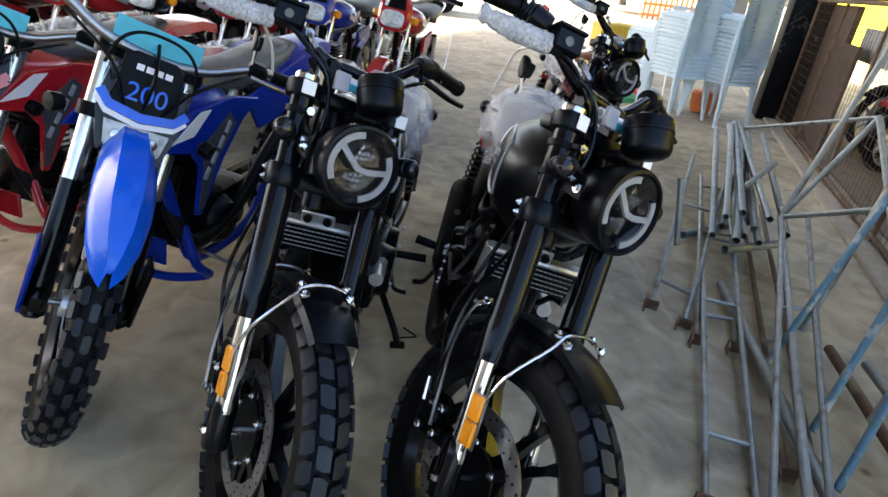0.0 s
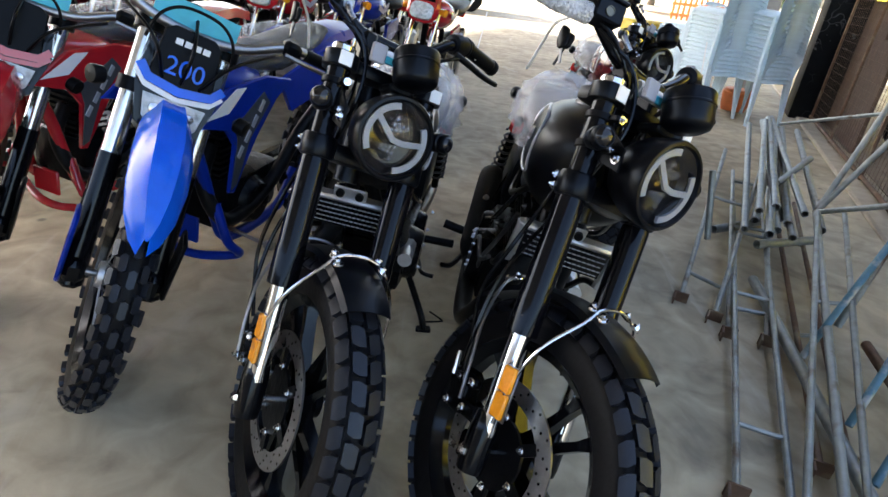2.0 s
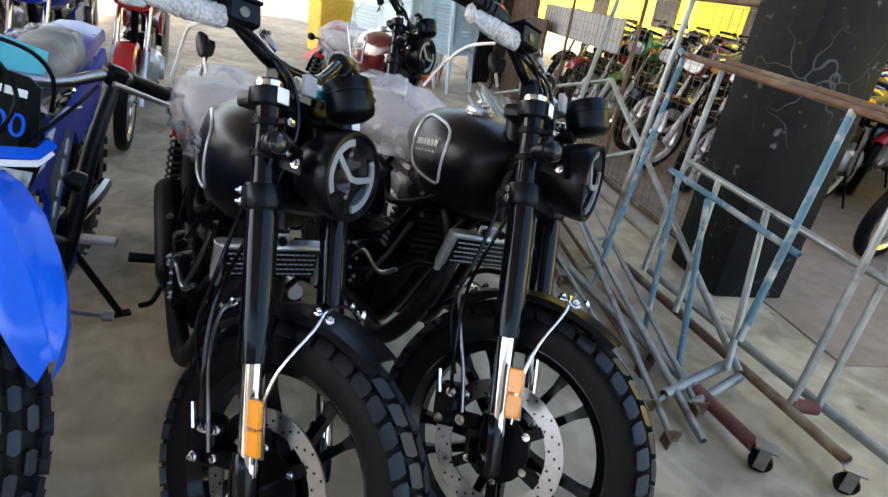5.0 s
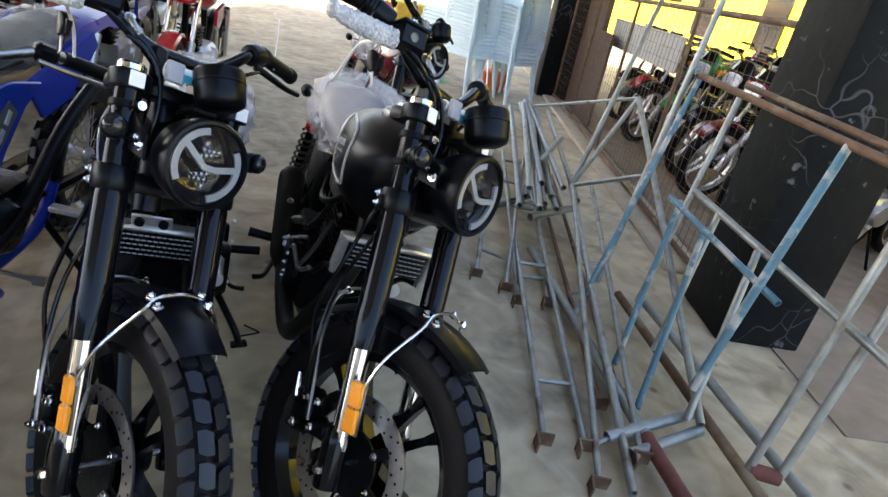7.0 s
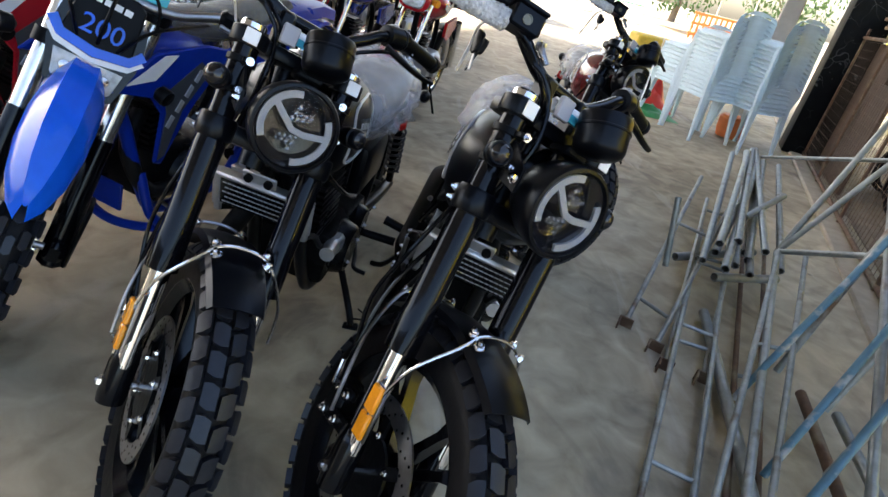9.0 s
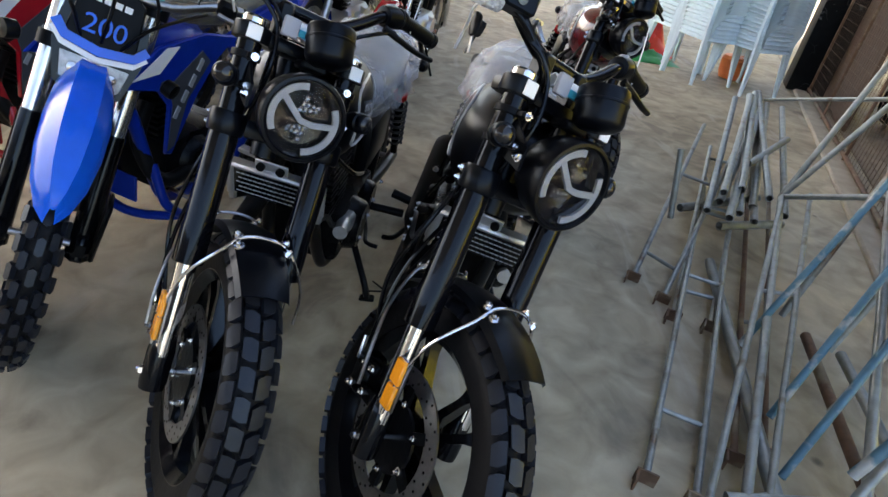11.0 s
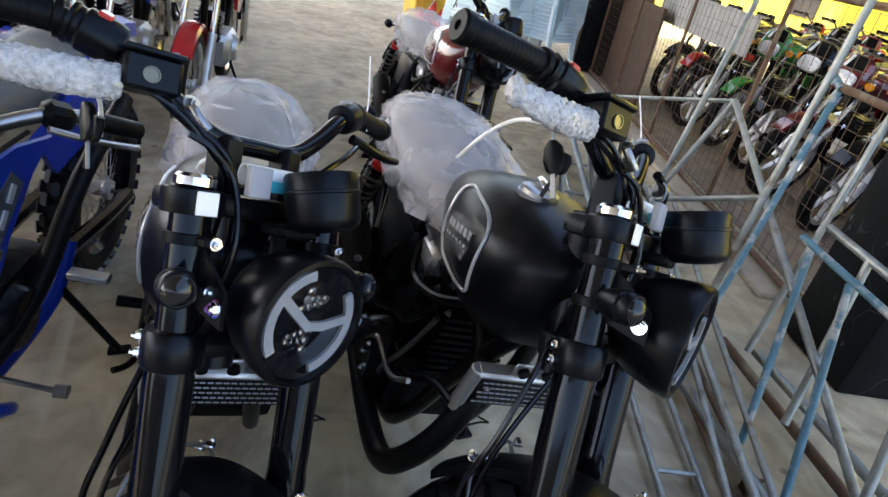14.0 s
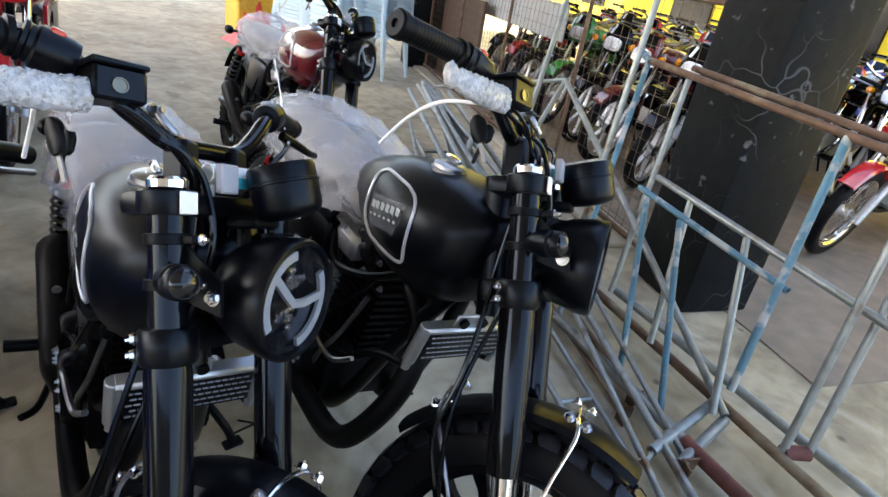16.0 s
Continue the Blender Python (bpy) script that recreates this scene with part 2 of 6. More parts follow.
def cyl(bm, p0, p1, r0, r1=None, seg=14, bev=0.0):
    p0, p1 = Vector(p0), Vector(p1)
    r1 = r0 if r1 is None else r1
    h = (p1 - p0).length
    prof = [(r0, 0), (r1, h)] if not bev else [(r0 - bev, 0), (r0, bev), (r1, h - bev), (r1 - bev, h)]
    return lathe(bm, prof, axis_m(p0, p1 - p0), seg)


def curve(pts, n=6):
    """A smooth line through the points."""
    P = [Vector(p) for p in pts]
    if len(P) < 3:
        return P
    out = []
    for i in range(len(P) - 1):
        a, b, c, d = P[max(i - 1, 0)], P[i], P[i + 1], P[min(i + 2, len(P) - 1)]
        for k in range(n):
            t = k / n
            out.append(0.5 * (2 * b + (c - a) * t + (2 * a - 5 * b + 4 * c - d) * t * t + (3 * b - a - 3 * c + d) * t ** 3))
    return out + [P[-1]]


def tube(bm, pts, r, seg=8, n=5, r2=None):
    """A round tube along a smooth line; r2: the radius at its end."""
    P = curve(pts, n) if n > 1 else [Vector(p) for p in pts]
    up = None
    rings = []
    for i, p in enumerate(P):
        d = (P[min(i + 1, len(P) - 1)] - P[max(i - 1, 0)]).normalized()
        if up is None:
            up = d.orthogonal().normalized()
        up = (up - d * up.dot(d)).normalized()
        side = d.cross(up)
        rad = r if r2 is None else r + (r2 - r) * i / (len(P) - 1)
        rings.append([bm.verts.new(p + (up * math.cos(a) + side * math.sin(a)) * rad) for a in (2 * math.pi * k / seg for k in range(seg))])
    for a, b in zip(rings, rings[1:]):
        for k in range(seg):
            bm.faces.new((a[k], a[(k + 1) % seg], b[(k + 1) % seg], b[k]))
    bm.faces.new(rings[0]), bm.faces.new(rings[-1])
    return bm


def pipe(bm, p0, p1, r=0.021, wall=0.003, seg=12):
    """An open-ended straight pipe."""
    p0, p1 = Vector(p0), Vector(p1)
    h = (p1 - p0).length
    M = axis_m(p0, p1 - p0)
    prof = [(r - wall, 0), (r, 0), (r, h), (r - wall, h)]
    rings = [[bm.verts.new(M @ Vector((q * math.cos(a), q * math.sin(a), z))) for q, z in prof] for a in (2 * math.pi * k / seg for k in range(seg))]
    for i in range(seg):
        a, b = rings[i], rings[(i + 1) % seg]
        for j in range(4):
            bm.faces.new((a[j], b[j], b[(j + 1) % 4], a[(j + 1) % 4]))
    return bm


def loft(bm, rings, caps=True, closed=True):
    """Skins rings of equal length."""
    V = [[bm.verts.new(p) for p in r] for r in rings]
    n = len(V[0])
    for a, b in zip(V, V[1:]):
        for k in range(n if closed else n - 1):
            bm.faces.new((a[k], a[(k + 1) % n], b[(k + 1) % n], b[k]))
    if caps:
        bm.faces.new(V[0]), bm.faces.new(V[-1])
    return bm


def oval(M, w, h, n=16, power=2.4, cx=0.0, cy=0.0, low=1.0):
    """A rounded ring in the frame's x-y plane; low squeezes its lower half's width."""
    out = []
    for k in range(n):
        a = 2 * math.pi * k / n
        c, s = math.cos(a), math.sin(a)
        x = w * math.copysign(abs(c) ** (2 / power), c)
        y = h * math.copysign(abs(s) ** (2 / power), s)
        if s < 0:
            x *= 1 + (low - 1) * min(1.0, -s)
        out.append(M @ Vector((cx + x, cy + y, 0)))
    return out


def ngon(bm, pts, depth, M):
    """A flat outline in the frame's x-y plane, drawn out by depth along its z."""
    a = [bm.verts.new(M @ Vector((x, y, 0))) for x, y in pts]
    b = [bm.verts.new(M @ Vector((x, y, depth))) for x, y in pts]
    bm.faces.new(a), bm.faces.new(b)
    for i in range(len(pts)):
        j = (i + 1) % len(pts)
        bm.faces.new((a[i], a[j], b[j], b[i]))
    return bm


def strip(bm, pts, width, depth, M, closed=False):
    """A flat band along a line in the frame's x-y plane."""
    P = [Vector((x, y)) for x, y in pts]
    n = len(P)
    L, R = [], []
    for i, p in enumerate(P):
        a = P[(i - 1) % n] if closed or i > 0 else p
        b = P[(i + 1) % n] if closed or i < n - 1 else p
        d = (b - a).normalized()
        nn = Vector((-d.y, d.x)) * width / 2
        L.append(p + nn), R.append(p - nn)
    idx = range(n) if closed else range(n - 1)
    v = [[bm.verts.new(M @ Vector((q.x, q.y, z))) for q in row] for row, z in ((L, 0), (R, 0), (R, depth), (L, depth))]
    for i in idx:
        j = (i + 1) % n
        for k in range(4):
            bm.faces.new((v[k][i], v[k][j], v[(k + 1) % 4][j], v[(k + 1) % 4][i]))
    if not closed:
        bm.faces.new([r[0] for r in v]), bm.faces.new([r[-1] for r in v])
    return bm


def fins(bm, M, x, y, y_step, z0, dz, n, w, l, deep=0.02):
    """A finned block as one skin: n fins from z0 upwards."""
    rings = []
    for k in range(n):
        for z, s in ((0.0, 1), (dz * 0.42, 1), (dz * 0.42, 0), (dz, 0)):
            a, c = w / 2 - (0 if s else deep), l / 2 - (0 if s else deep)
            yy, zz = y + y_step * k, z0 + dz * k + z
            rings.append([M @ Vector((x + p * a, yy + q * c, zz)) for p, q in ((-1, -1), (1, -1), (1, 1), (-1, 1))])
    return loft(bm, rings)


def frame3(o, x, y, z):
    return Matrix.Translation(o) @ Matrix((x, y, z)).transposed().to_4x4()


def nut(bm, p, d, r=0.008, h=0.008):
    """A hexagon bolt head on a washer."""
    p, d = Vector(p), Vector(d).normalized()
    cyl(bm, p, p + d * 0.002, r * 1.35, seg=14)
    cyl(bm, p + d * 0.002, p + d * h, r, r * 0.92, seg=6)
    cyl(bm, p + d * h, p + d * (h + 0.004), r * 0.5, seg=8)
    return bm


def bolts(parent, items, material=None):
    """One part for each bolt: (place, direction, radius, height)."""
    for p, dr, r, h in items:
        g = B()
        nut(g, p, dr, r, h)
        part("bolt", g, material or CHROME, parent)


# ---- wheels ----
def wheel(parent, W, R, width, rim, style, tread, discs=(), rim_mat=None, rubber=None):
    """A wheel in the frame W (x: axle, y: back, z: up)."""
    A = W @ Matrix(((0, 0, 1, 0), (0, 1, 0, 0), (-1, 0, 0, 0), (0, 0, 0, 1)))  # local z along the axle
    rim_mat = rim_mat or GLOSS
    top = parent
    b = B()
    prof = []
    ro, hw = R - 0.012, width / 2
    for k in range(15):
        a = math.pi * k / 14
        prof.append((rim + 0.004 + (ro - rim) * (math.sin(a) ** 0.62), hw * (1.0 * -math.cos(a)) * (1 - 0.12 * math.cos(a) ** 2)))
    prof = [(rim - 0.006, -hw * 0.72), *prof[1:-1], (rim - 0.006, hw * 0.72)]
    lathe(b, prof, A, 56, cap=False)
    tyre = part("tyre", b, RUBBER, top, sharp=60)
    if tread:
        b = B()
        n, cols = tread

        def skin(q, ang, off):
            q2 = q + 0.01
            p = [(rim + 0.004 + (ro - rim) * (math.sin(x) ** 0.62), -hw * math.cos(x) * (1 - 0.12 * math.cos(x) ** 2)) for x in (q, q2)]
            tr, tz = p[1][0] - p[0][0], p[1][1] - p[0][1]
            ln = math.hypot(tr, tz)
            r, z = p[0][0] + tz / ln * off, p[0][1] - tr / ln * off
            return A @ Vector((r * math.cos(ang), r * math.sin(ang), z))

        edges = [0.16 + 0.68 * c / cols for c in range(cols + 1)]
        pitch = 2 * math.pi / n
        for i in range(n):
            for c in range(cols):
                q0, q1 = edges[c] + (0.022 if cols == 5 else 0.017), edges[c + 1] - (0.022 if cols == 5 else 0.017)
                mid = (c + 0.5) / cols * 2 - 1
                knob = cols == 5  # block tread with separate knobs
                sk = 0.0 if knob else 0.07 * (1 if c % 2 else -1)
                ph = (0.5 if (c % 2 == 0 if knob else c in (0, cols - 1)) else 0.0) + (0.25 if mid > 0 else 0)
                top_, low_ = [], []
                for t, sd in ((0, -1), (0.5, -1), (1, -1), (1, 1), (0.5, 1), (0, 1)):
                    q = math.pi * (q0 + (q1 - q0) * t)
                    ang = pitch * (i + ph + sd * (0.24 if knob else 0.345) + sk * (t * 2 - 1) + (0.07 * sd if t == 0.5 else 0))
                    top_.append(b.verts.new(skin(q, ang, 0.014 if knob else 0.0125)))
                    low_.append(b.verts.new(skin(q, ang * 1.0, -0.003)))
                b.faces.new((top_[0], top_[1], top_[4], top_[5])), b.faces.new((top_[1], top_[2], top_[3], top_[4]))
                for k in range(6):
                    b.faces.new((top_[k], top_[(k + 1) % 6], low_[(k + 1) % 6], low_[k]))
        part("tread", b, TREAD, tyre)["kind"] = "stuff"
    b = B()
    hr = hw * 0.72
    lathe(b, [(rim - 0.008, -hr), (rim + 0.006, -hr), (rim + 0.006, -hr + 0.008), (rim - 0.012, -hr + 0.016), (rim - 0.020, -hr * 0.4), (rim - 0.020, hr * 0.4), (rim - 0.012, hr - 0.016), (rim + 0.006, hr - 0.008), (rim + 0.006, hr), (rim - 0.008, hr), (rim - 0.028, hr * 0.45), (rim - 0.028, -hr * 0.45), (rim - 0.008, -hr)], A, 48, cap=False)
    rm = part("rim", b, rim_mat, top)
    b = B()
    lathe(b, [(0.012, -hw * 0.9), (0.034, -hw * 0.9), (0.036, -hw * 0.6), (0.026, -hw * 0.4), (0.026, hw * 0.4), (0.036, hw * 0.6), (0.034, hw * 0.9), (0.012, hw * 0.9)], A, 20)
    part("hub", b, ENGINE if style != "wire" else ALU, top)
    if style == "wire":
        b = B()
        for i in range(36):
            a0 = 2 * math.pi * i / 36
            a1 = a0 + (0.5 if i % 2 else -0.5)
            z = hw * 0.6 * (1 if (i // 2) % 2 else -1)
            tube(b, [A @ Vector((0.034 * math.cos(a1), 0.034 * math.sin(a1), z)), A @ Vector(((rim - 0.02) * math.cos(a0), (rim - 0.02) * math.sin(a0), 0))], 0.0016, 4, 1)
        part("spokes", b, STEEL, rm)["kind"] = "stuff"
    else:
        n = 10 if style == "ten" else 6
        for i in range(n):
            b = B()
            a = 2 * math.pi * (i // 2 + (0.30 if i % 2 else -0.0)) / (n / 2) if style == "ten" else 2 * math.pi * i / n
            M = A @ Matrix.Rotation(a, 4, "Z")
            rings = []
            for r, w, h in ((0.028, 0.016, 0.020), (0.07, 0.010, 0.015), (rim * 0.75, 0.008, 0.012), (rim - 0.022, 0.013, 0.016)):
                rings.append([M @ Vector((r, yy * w, zz * h)) for yy, zz in ((-1, -1), (1, -1), (1, 1), (-1, 1))])
            loft(b, rings)
            part("spoke", b, rim_mat, rm)
    for side, rd in discs:
        b = B()
        z = side * (hw * 0.9)
        lathe(b, [(rd * 0.74, z - 0.002), (rd, z - 0.002), (rd, z + 0.002), (rd * 0.74, z + 0.002), (rd * 0.74, z - 0.002)], A, 48, cap=False)
        d = part("brake_disc", b, STEEL, top, "drilled bare steel brake disc")
        b = B()
        for i in range(18):
            for k, rf in enumerate((0.79, 0.87, 0.95)):
                a = 2 * math.pi * (i + k / 3) / 18
                c = A @ Vector((rd * rf * math.cos(a), rd * rf * math.sin(a), z))
                ax = (A.to_3x3() @ Vector((0, 0, 1))).normalized()
                cyl(b, c - ax * 0.0026, c + ax * 0.0026, 0.0028, seg=8)
        part("drilling", b, LENSDARK, d)["kind"] = "stuff"
        b = B()
        lathe(b, [(0.03, z - 0.003), (rd * 0.5, z - 0.003), (rd * 0.5, z + 0.003), (0.03, z + 0.003)], A, 20)
        cr = part("disc_carrier", b, ENGINE, top)
        for i in range(6):
            b = B()
            box(b, (rd * 0.62, 0, z), (rd * 0.28, 0.022, 0.007), A @ Matrix.Rotation(2 * math.pi * i / 6, 4, "Z"))
            part("carrier_arm", b, ENGINE, cr)
        b = B()
        for i in range(6):
            a = 2 * math.pi * i / 6
            c = A @ Vector((rd * 0.5 * math.cos(a), rd * 0.5 * math.sin(a), z + side * 0.003))
            nut(b, c, (A.to_3x3() @ Vector((0, 0, side))), 0.006, 0.006)
        part("disc_bolt", b, CHROME, d)["kind"] = "stuff"
    return top

# ---- the shed ----
GX, GY = Vector((0.92, -0.39, 0)), Vector((0.39, 0.92, 0))
GRID = frame3(Vector((1.79, 1.55, 0)), GX, GY, Vector((0, 0, 1)))  # the near column's front corner; y runs along the columns


def concrete():
    m = bpy.data.materials.new("worn concrete floor")
    m.use_nodes = True
    nt = m.node_tree
    b = nt.nodes["Principled BSDF"]
    co = nt.nodes.new("ShaderNodeTexCoord")
    fac = []
    for scale, det, dist in ((0.8, 5, 0.6), (8.0, 8, 0.6), (60.0, 4, 0.0), (2.3, 8, 1.5)):
        n = nt.nodes.new("ShaderNodeTexNoise")
        n.inputs["Scale"].default_value, n.inputs["Detail"].default_value, n.inputs["Distortion"].default_value = scale, det, dist
        nt.links.new(co.outputs["Object"], n.inputs["Vector"])
        fac.append(n.outputs[0])
    ramp = nt.nodes.new("ShaderNodeValToRGB")
    ramp.color_ramp.elements[0].position, ramp.color_ramp.elements[0].color = 0.36, (0.20, 0.167, 0.112, 1)
    ramp.color_ramp.elements[1].position, ramp.color_ramp.elements[1].color = 0.64, (0.47, 0.405, 0.285, 1)
    mix = nt.nodes.new("ShaderNodeMath")
    mix.operation = "MULTIPLY_ADD"
    mix.inputs[1].default_value = 0.5
    nt.links.new(fac[0], mix.inputs[0])
    half = nt.nodes.new("ShaderNodeMath")
    half.operation = "MULTIPLY"
    half.inputs[1].default_value = 0.5
    nt.links.new(fac[1], half.inputs[0]), nt.links.new(half.outputs[0], mix.inputs[2])
    nt.links.new(mix.outputs[0], ramp.inputs[0])
    st = nt.nodes.new("ShaderNodeMapRange")
    st.inputs[1].default_value, st.inputs[2].default_value, st.inputs[3].default_value, st.inputs[4].default_value = 0.57, 0.70, 0.0, 0.6
    nt.links.new(fac[3], st.inputs[0])
    mx = nt.nodes.new("ShaderNodeMix")
    mx.data_type = "RGBA"
    mx.inputs[7].default_value = (0.125, 0.103, 0.076, 1)
    nt.links.new(st.outputs[0], mx.inputs[0]), nt.links.new(ramp.outputs[0], mx.inputs[6])
    nt.links.new(mx.outputs[2], b.inputs["Base Color"])
    b.inputs["Roughness"].default_value = 0.72
    spot = nt.nodes.new("ShaderNodeTexVoronoi")
    spot.inputs["Scale"].default_value, spot.inputs["Randomness"].default_value = 3.2, 1.0
    nt.links.new(co.outputs["Object"], spot.inputs["Vector"])
    sr = nt.nodes.new("ShaderNodeMapRange")
    sr.inputs[1].default_value, sr.inputs[2].default_value, sr.inputs[3].default_value, sr.inputs[4].default_value = 0.03, 0.07, 0.75, 0.0
    nt.links.new(spot.outputs["Distance"], sr.inputs[0])
    m2 = nt.nodes.new("ShaderNodeMix")
    m2.data_type = "RGBA"
    m2.inputs[7].default_value = (0.07, 0.06, 0.05, 1)
    nt.links.new(sr.outputs[0], m2.inputs[0]), nt.links.new(mx.outputs[2], m2.inputs[6])
    wave = nt.nodes.new("ShaderNodeTexNoise")
    wave.inputs["Scale"].default_value, wave.inputs["Detail"].default_value, wave.inputs["Distortion"].default_value = 1.7, 9, 0.8
    stretch = nt.nodes.new("ShaderNodeMapping")
    stretch.inputs["Rotation"].default_value, stretch.inputs["Scale"].default_value = (0, 0, 0.5), (3.5, 0.8, 1)
    nt.links.new(co.outputs["Object"], stretch.inputs["Vector"]), nt.links.new(stretch.outputs[0], wave.inputs["Vector"])
    wr = nt.nodes.new("ShaderNodeMapRange")
    wr.inputs[1].default_value, wr.inputs[2].default_value, wr.inputs[3].default_value, wr.inputs[4].default_value = 0.60, 0.68, 0.0, 0.38
    nt.links.new(wave.outputs[0], wr.inputs[0])
    m3 = nt.nodes.new("ShaderNodeMix")
    m3.data_type = "RGBA"
    m3.inputs[7].default_value = (0.52, 0.475, 0.39, 1)
    nt.links.new(wr.outputs[0], m3.inputs[0]), nt.links.new(m2.outputs[2], m3.inputs[6])
    nt.links.new(m3.outputs[2], b.inputs["Base Color"])
    bp = nt.nodes.new("ShaderNodeBump")
    bp.inputs["Strength"].default_value, bp.inputs["Distance"].default_value = 0.15, 0.004
    nt.links.new(fac[2], bp.inputs["Height"]), nt.links.new(bp.outputs[0], b.inputs["Normal"])
    return m


CONCRETE = concrete()
g = B()
box(g, (0, 100, -0.1), (600, 600, 0.2))
solid("ground", g, CONCRETE, "worn grey concrete floor with stains and scratches", "floor", kind="structure")

# kerb strip along the column line
g = B()
box(g, (0.10, 4.3, 0.0), (0.22, 7.4, 0.05), GRID, 0.012)
solid("kerb", g, mat("dusty kerb concrete", (0.34, 0.30, 0.235), 0.9, var=0.25, scale=12, bump=0.2), "low rough concrete kerb under the fence", "kerb", kind="structure")


def column(x, y, name, label, w=0.38):
    M = GRID @ Matrix.Translation((x, y, 0))
    b = B()
    box(b, (0, 0, 2.1), (w, 0.38, 4.2), M, 0.015, 2)
    for v in b.verts:
        n = noise.noise(v.co * 3.0)
        v.co += Vector((n, -n, 0)) * 0.006
    return solid(name, b, COLUMN, label, "column", kind="structure")


column(0.18, 0.19, "column_1", "square column with cracked black bituminous coating", 0.36)
column(0.10, 5.35, "column_2", "square dark column beside the stacked chairs")

GREYPOST = mat("pale grey post paint", (0.42, 0.42, 0.43), 0.7, var=0.15, scale=9, bump=0.05)
g = B()
box(g, (-0.48, 6.5, 2.1), (0.20, 0.20, 4.2), GRID, 0.012)
solid("column_3", g, GREYPOST, "pale grey post behind the stacked chairs", "column", kind="structure")

# roofs over the shed and store, and unseen walls added to hold back daylight
RIDGE = mat("galvanised roof sheet", (0.30, 0.31, 0.32), 0.6, 0.3, var=0.2, scale=5)
g = B()
box(g, (-4.95, 1.5, 4.25), (8.3, 19.0, 0.06), GRID)
solid("ceiling", g, RIDGE, "galvanised sheet roof of the open shed", "roof", kind="structure")
g = B()
box(g, (2.2, 5.3, 3.0), (3.6, 8.6, 0.05), GRID)
solid("ceiling_store", g, RIDGE, "galvanised sheet roof over the fenced store", "roof", kind="structure")
# added out of view: sized for how much sky reaches floor and bikes
g = B()
box(g, (-4.6, -8.0, 1.5), (9.0, 0.15, 3.0), GRID)
solid("wall_back", g, BLOCK, "unseen block wall added behind the camera to cut daylight", "wall", kind="structure")
# likewise added out of view, kept low so side light enters
g = B()
box(g, (-9.0, 1.5, 0.6), (0.15, 19.0, 1.2), GRID)
solid("wall_side", g, BLOCK, "low unseen block wall added at the side to limit daylight", "wall", kind="structure")

# yellow building
YB = GRID @ Matrix.Translation((5.2, 0, 0))
top = thing("yellow_building", YB, "yellow painted building with louvred windows and pale eaves", "building")
g = B()
box(g, (0.12, 14, 1.6), (0.24, 31, 3.2), YB)
wl = part("wall", g, YELLOW, top)
g = B()
box(g, (-0.2, 14, 3.2), (0.8, 31, 0.10), YB)
part("eave", g, mat("pale blue eave board", (0.45, 0.62, 0.72), 0.6), top)
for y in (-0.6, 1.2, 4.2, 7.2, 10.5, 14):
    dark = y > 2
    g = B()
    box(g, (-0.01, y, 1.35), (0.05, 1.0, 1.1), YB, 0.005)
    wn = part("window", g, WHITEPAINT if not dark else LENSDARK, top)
    if dark:
        continue
    for k in range(14):
        g = B()
        M = YB @ Matrix.Translation((-0.05, y, 0.86 + k * 0.075)) @ Matrix.Rotation(radians(35), 4, "Y")
        for s in (-1, 1):
            box(g, (0, s * 0.24, 0), (0.06, 0.44, 0.006), M)
        part("louvre", g, GREYBOX, wn)

# trees and bright yard beyond
rt = random.Random(5)
for i, (x, y, s) in enumerate(((3.5, 40, 1.4), (9, 44, 1.3), (14, 42, 1.5), (20, 40, 1.4), (-4, 50, 1.6), (27, 36, 1.5), (-14, 52, 1.7), (34, 30, 1.5), (-25, 46, 1.7))):
    top = thing("tree", Matrix.Translation((x, y, 0)), "leafy green tree beyond the yard", "tree", "yard trees")
    g = B()
    tube(g, [(x, y, 0), (x + 0.1, y, 1.5 * s), (x - 0.1, y + 0.2, 3.2 * s)], 0.18 * s, 8, 4, 0.06)
    for k in range(4):
        a = k * 1.6
        tube(g, [(x, y, 1.4 * s), (x + math.cos(a) * s, y + math.sin(a) * s, 2.6 * s)], 0.07, 6, 1, 0.02)
    part("trunk", g, WOOD, top)
    V, Fc = [], []
    for k in range(1500):
        a, h = rt.uniform(0, 6.283), rt.random()
        rad = s * 2.1 * math.sqrt(rt.random()) * (0.5 + 0.6 * math.sin(h * 2.9))
        c = Vector((x + rad * math.cos(a), y + rad * math.sin(a), s * (0.5 + 3.6 * h) + 0.3 * math.sin(a * 3)))
        q = Euler((rt.uniform(0, 3), rt.uniform(0, 3), rt.uniform(0, 6))).to_matrix()
        n0 = len(V)
        l = rt.uniform(0.10, 0.24)
        V += [c + q @ Vector(p) for p in ((-l, 0, 0), (0, -l * 0.4, 0.02), (l, 0, 0), (0, l * 0.4, 0.02))]
        Fc.append((n0, n0 + 1, n0 + 2, n0 + 3))
    me = bpy.data.meshes.new("crown")
    me.from_pydata([Matrix.Translation((-x, -y, 0)) @ v for v in V], [], Fc)
    me.materials.append(LEAF)
    cr = new("crown", me)
    cr.parent = top

# ---- the scrambler ----
U3, S3 = Vector((0.827, 0.40, -0.395)), Vector((0.243, 0.389, 0.889))
S3.normalize()
U3 = (U3 - S3 * U3.dot(S3)).normalized()
V3 = S3.cross(U3)
FRONT = frame3(Vector((0.112, 1.018, 0.272)), U3, V3, S3)  # axle: x to the bike's left, y back, z up the fork
LEAN, TURN = radians(11), radians(7)
_r, _b = Vector((math.cos(TURN), -math.sin(TURN), 0)), Vector((math.sin(TURN), math.cos(TURN), 0))
_up = Vector((0, 0, 1)) * math.cos(LEAN) + _r * math.sin(LEAN)
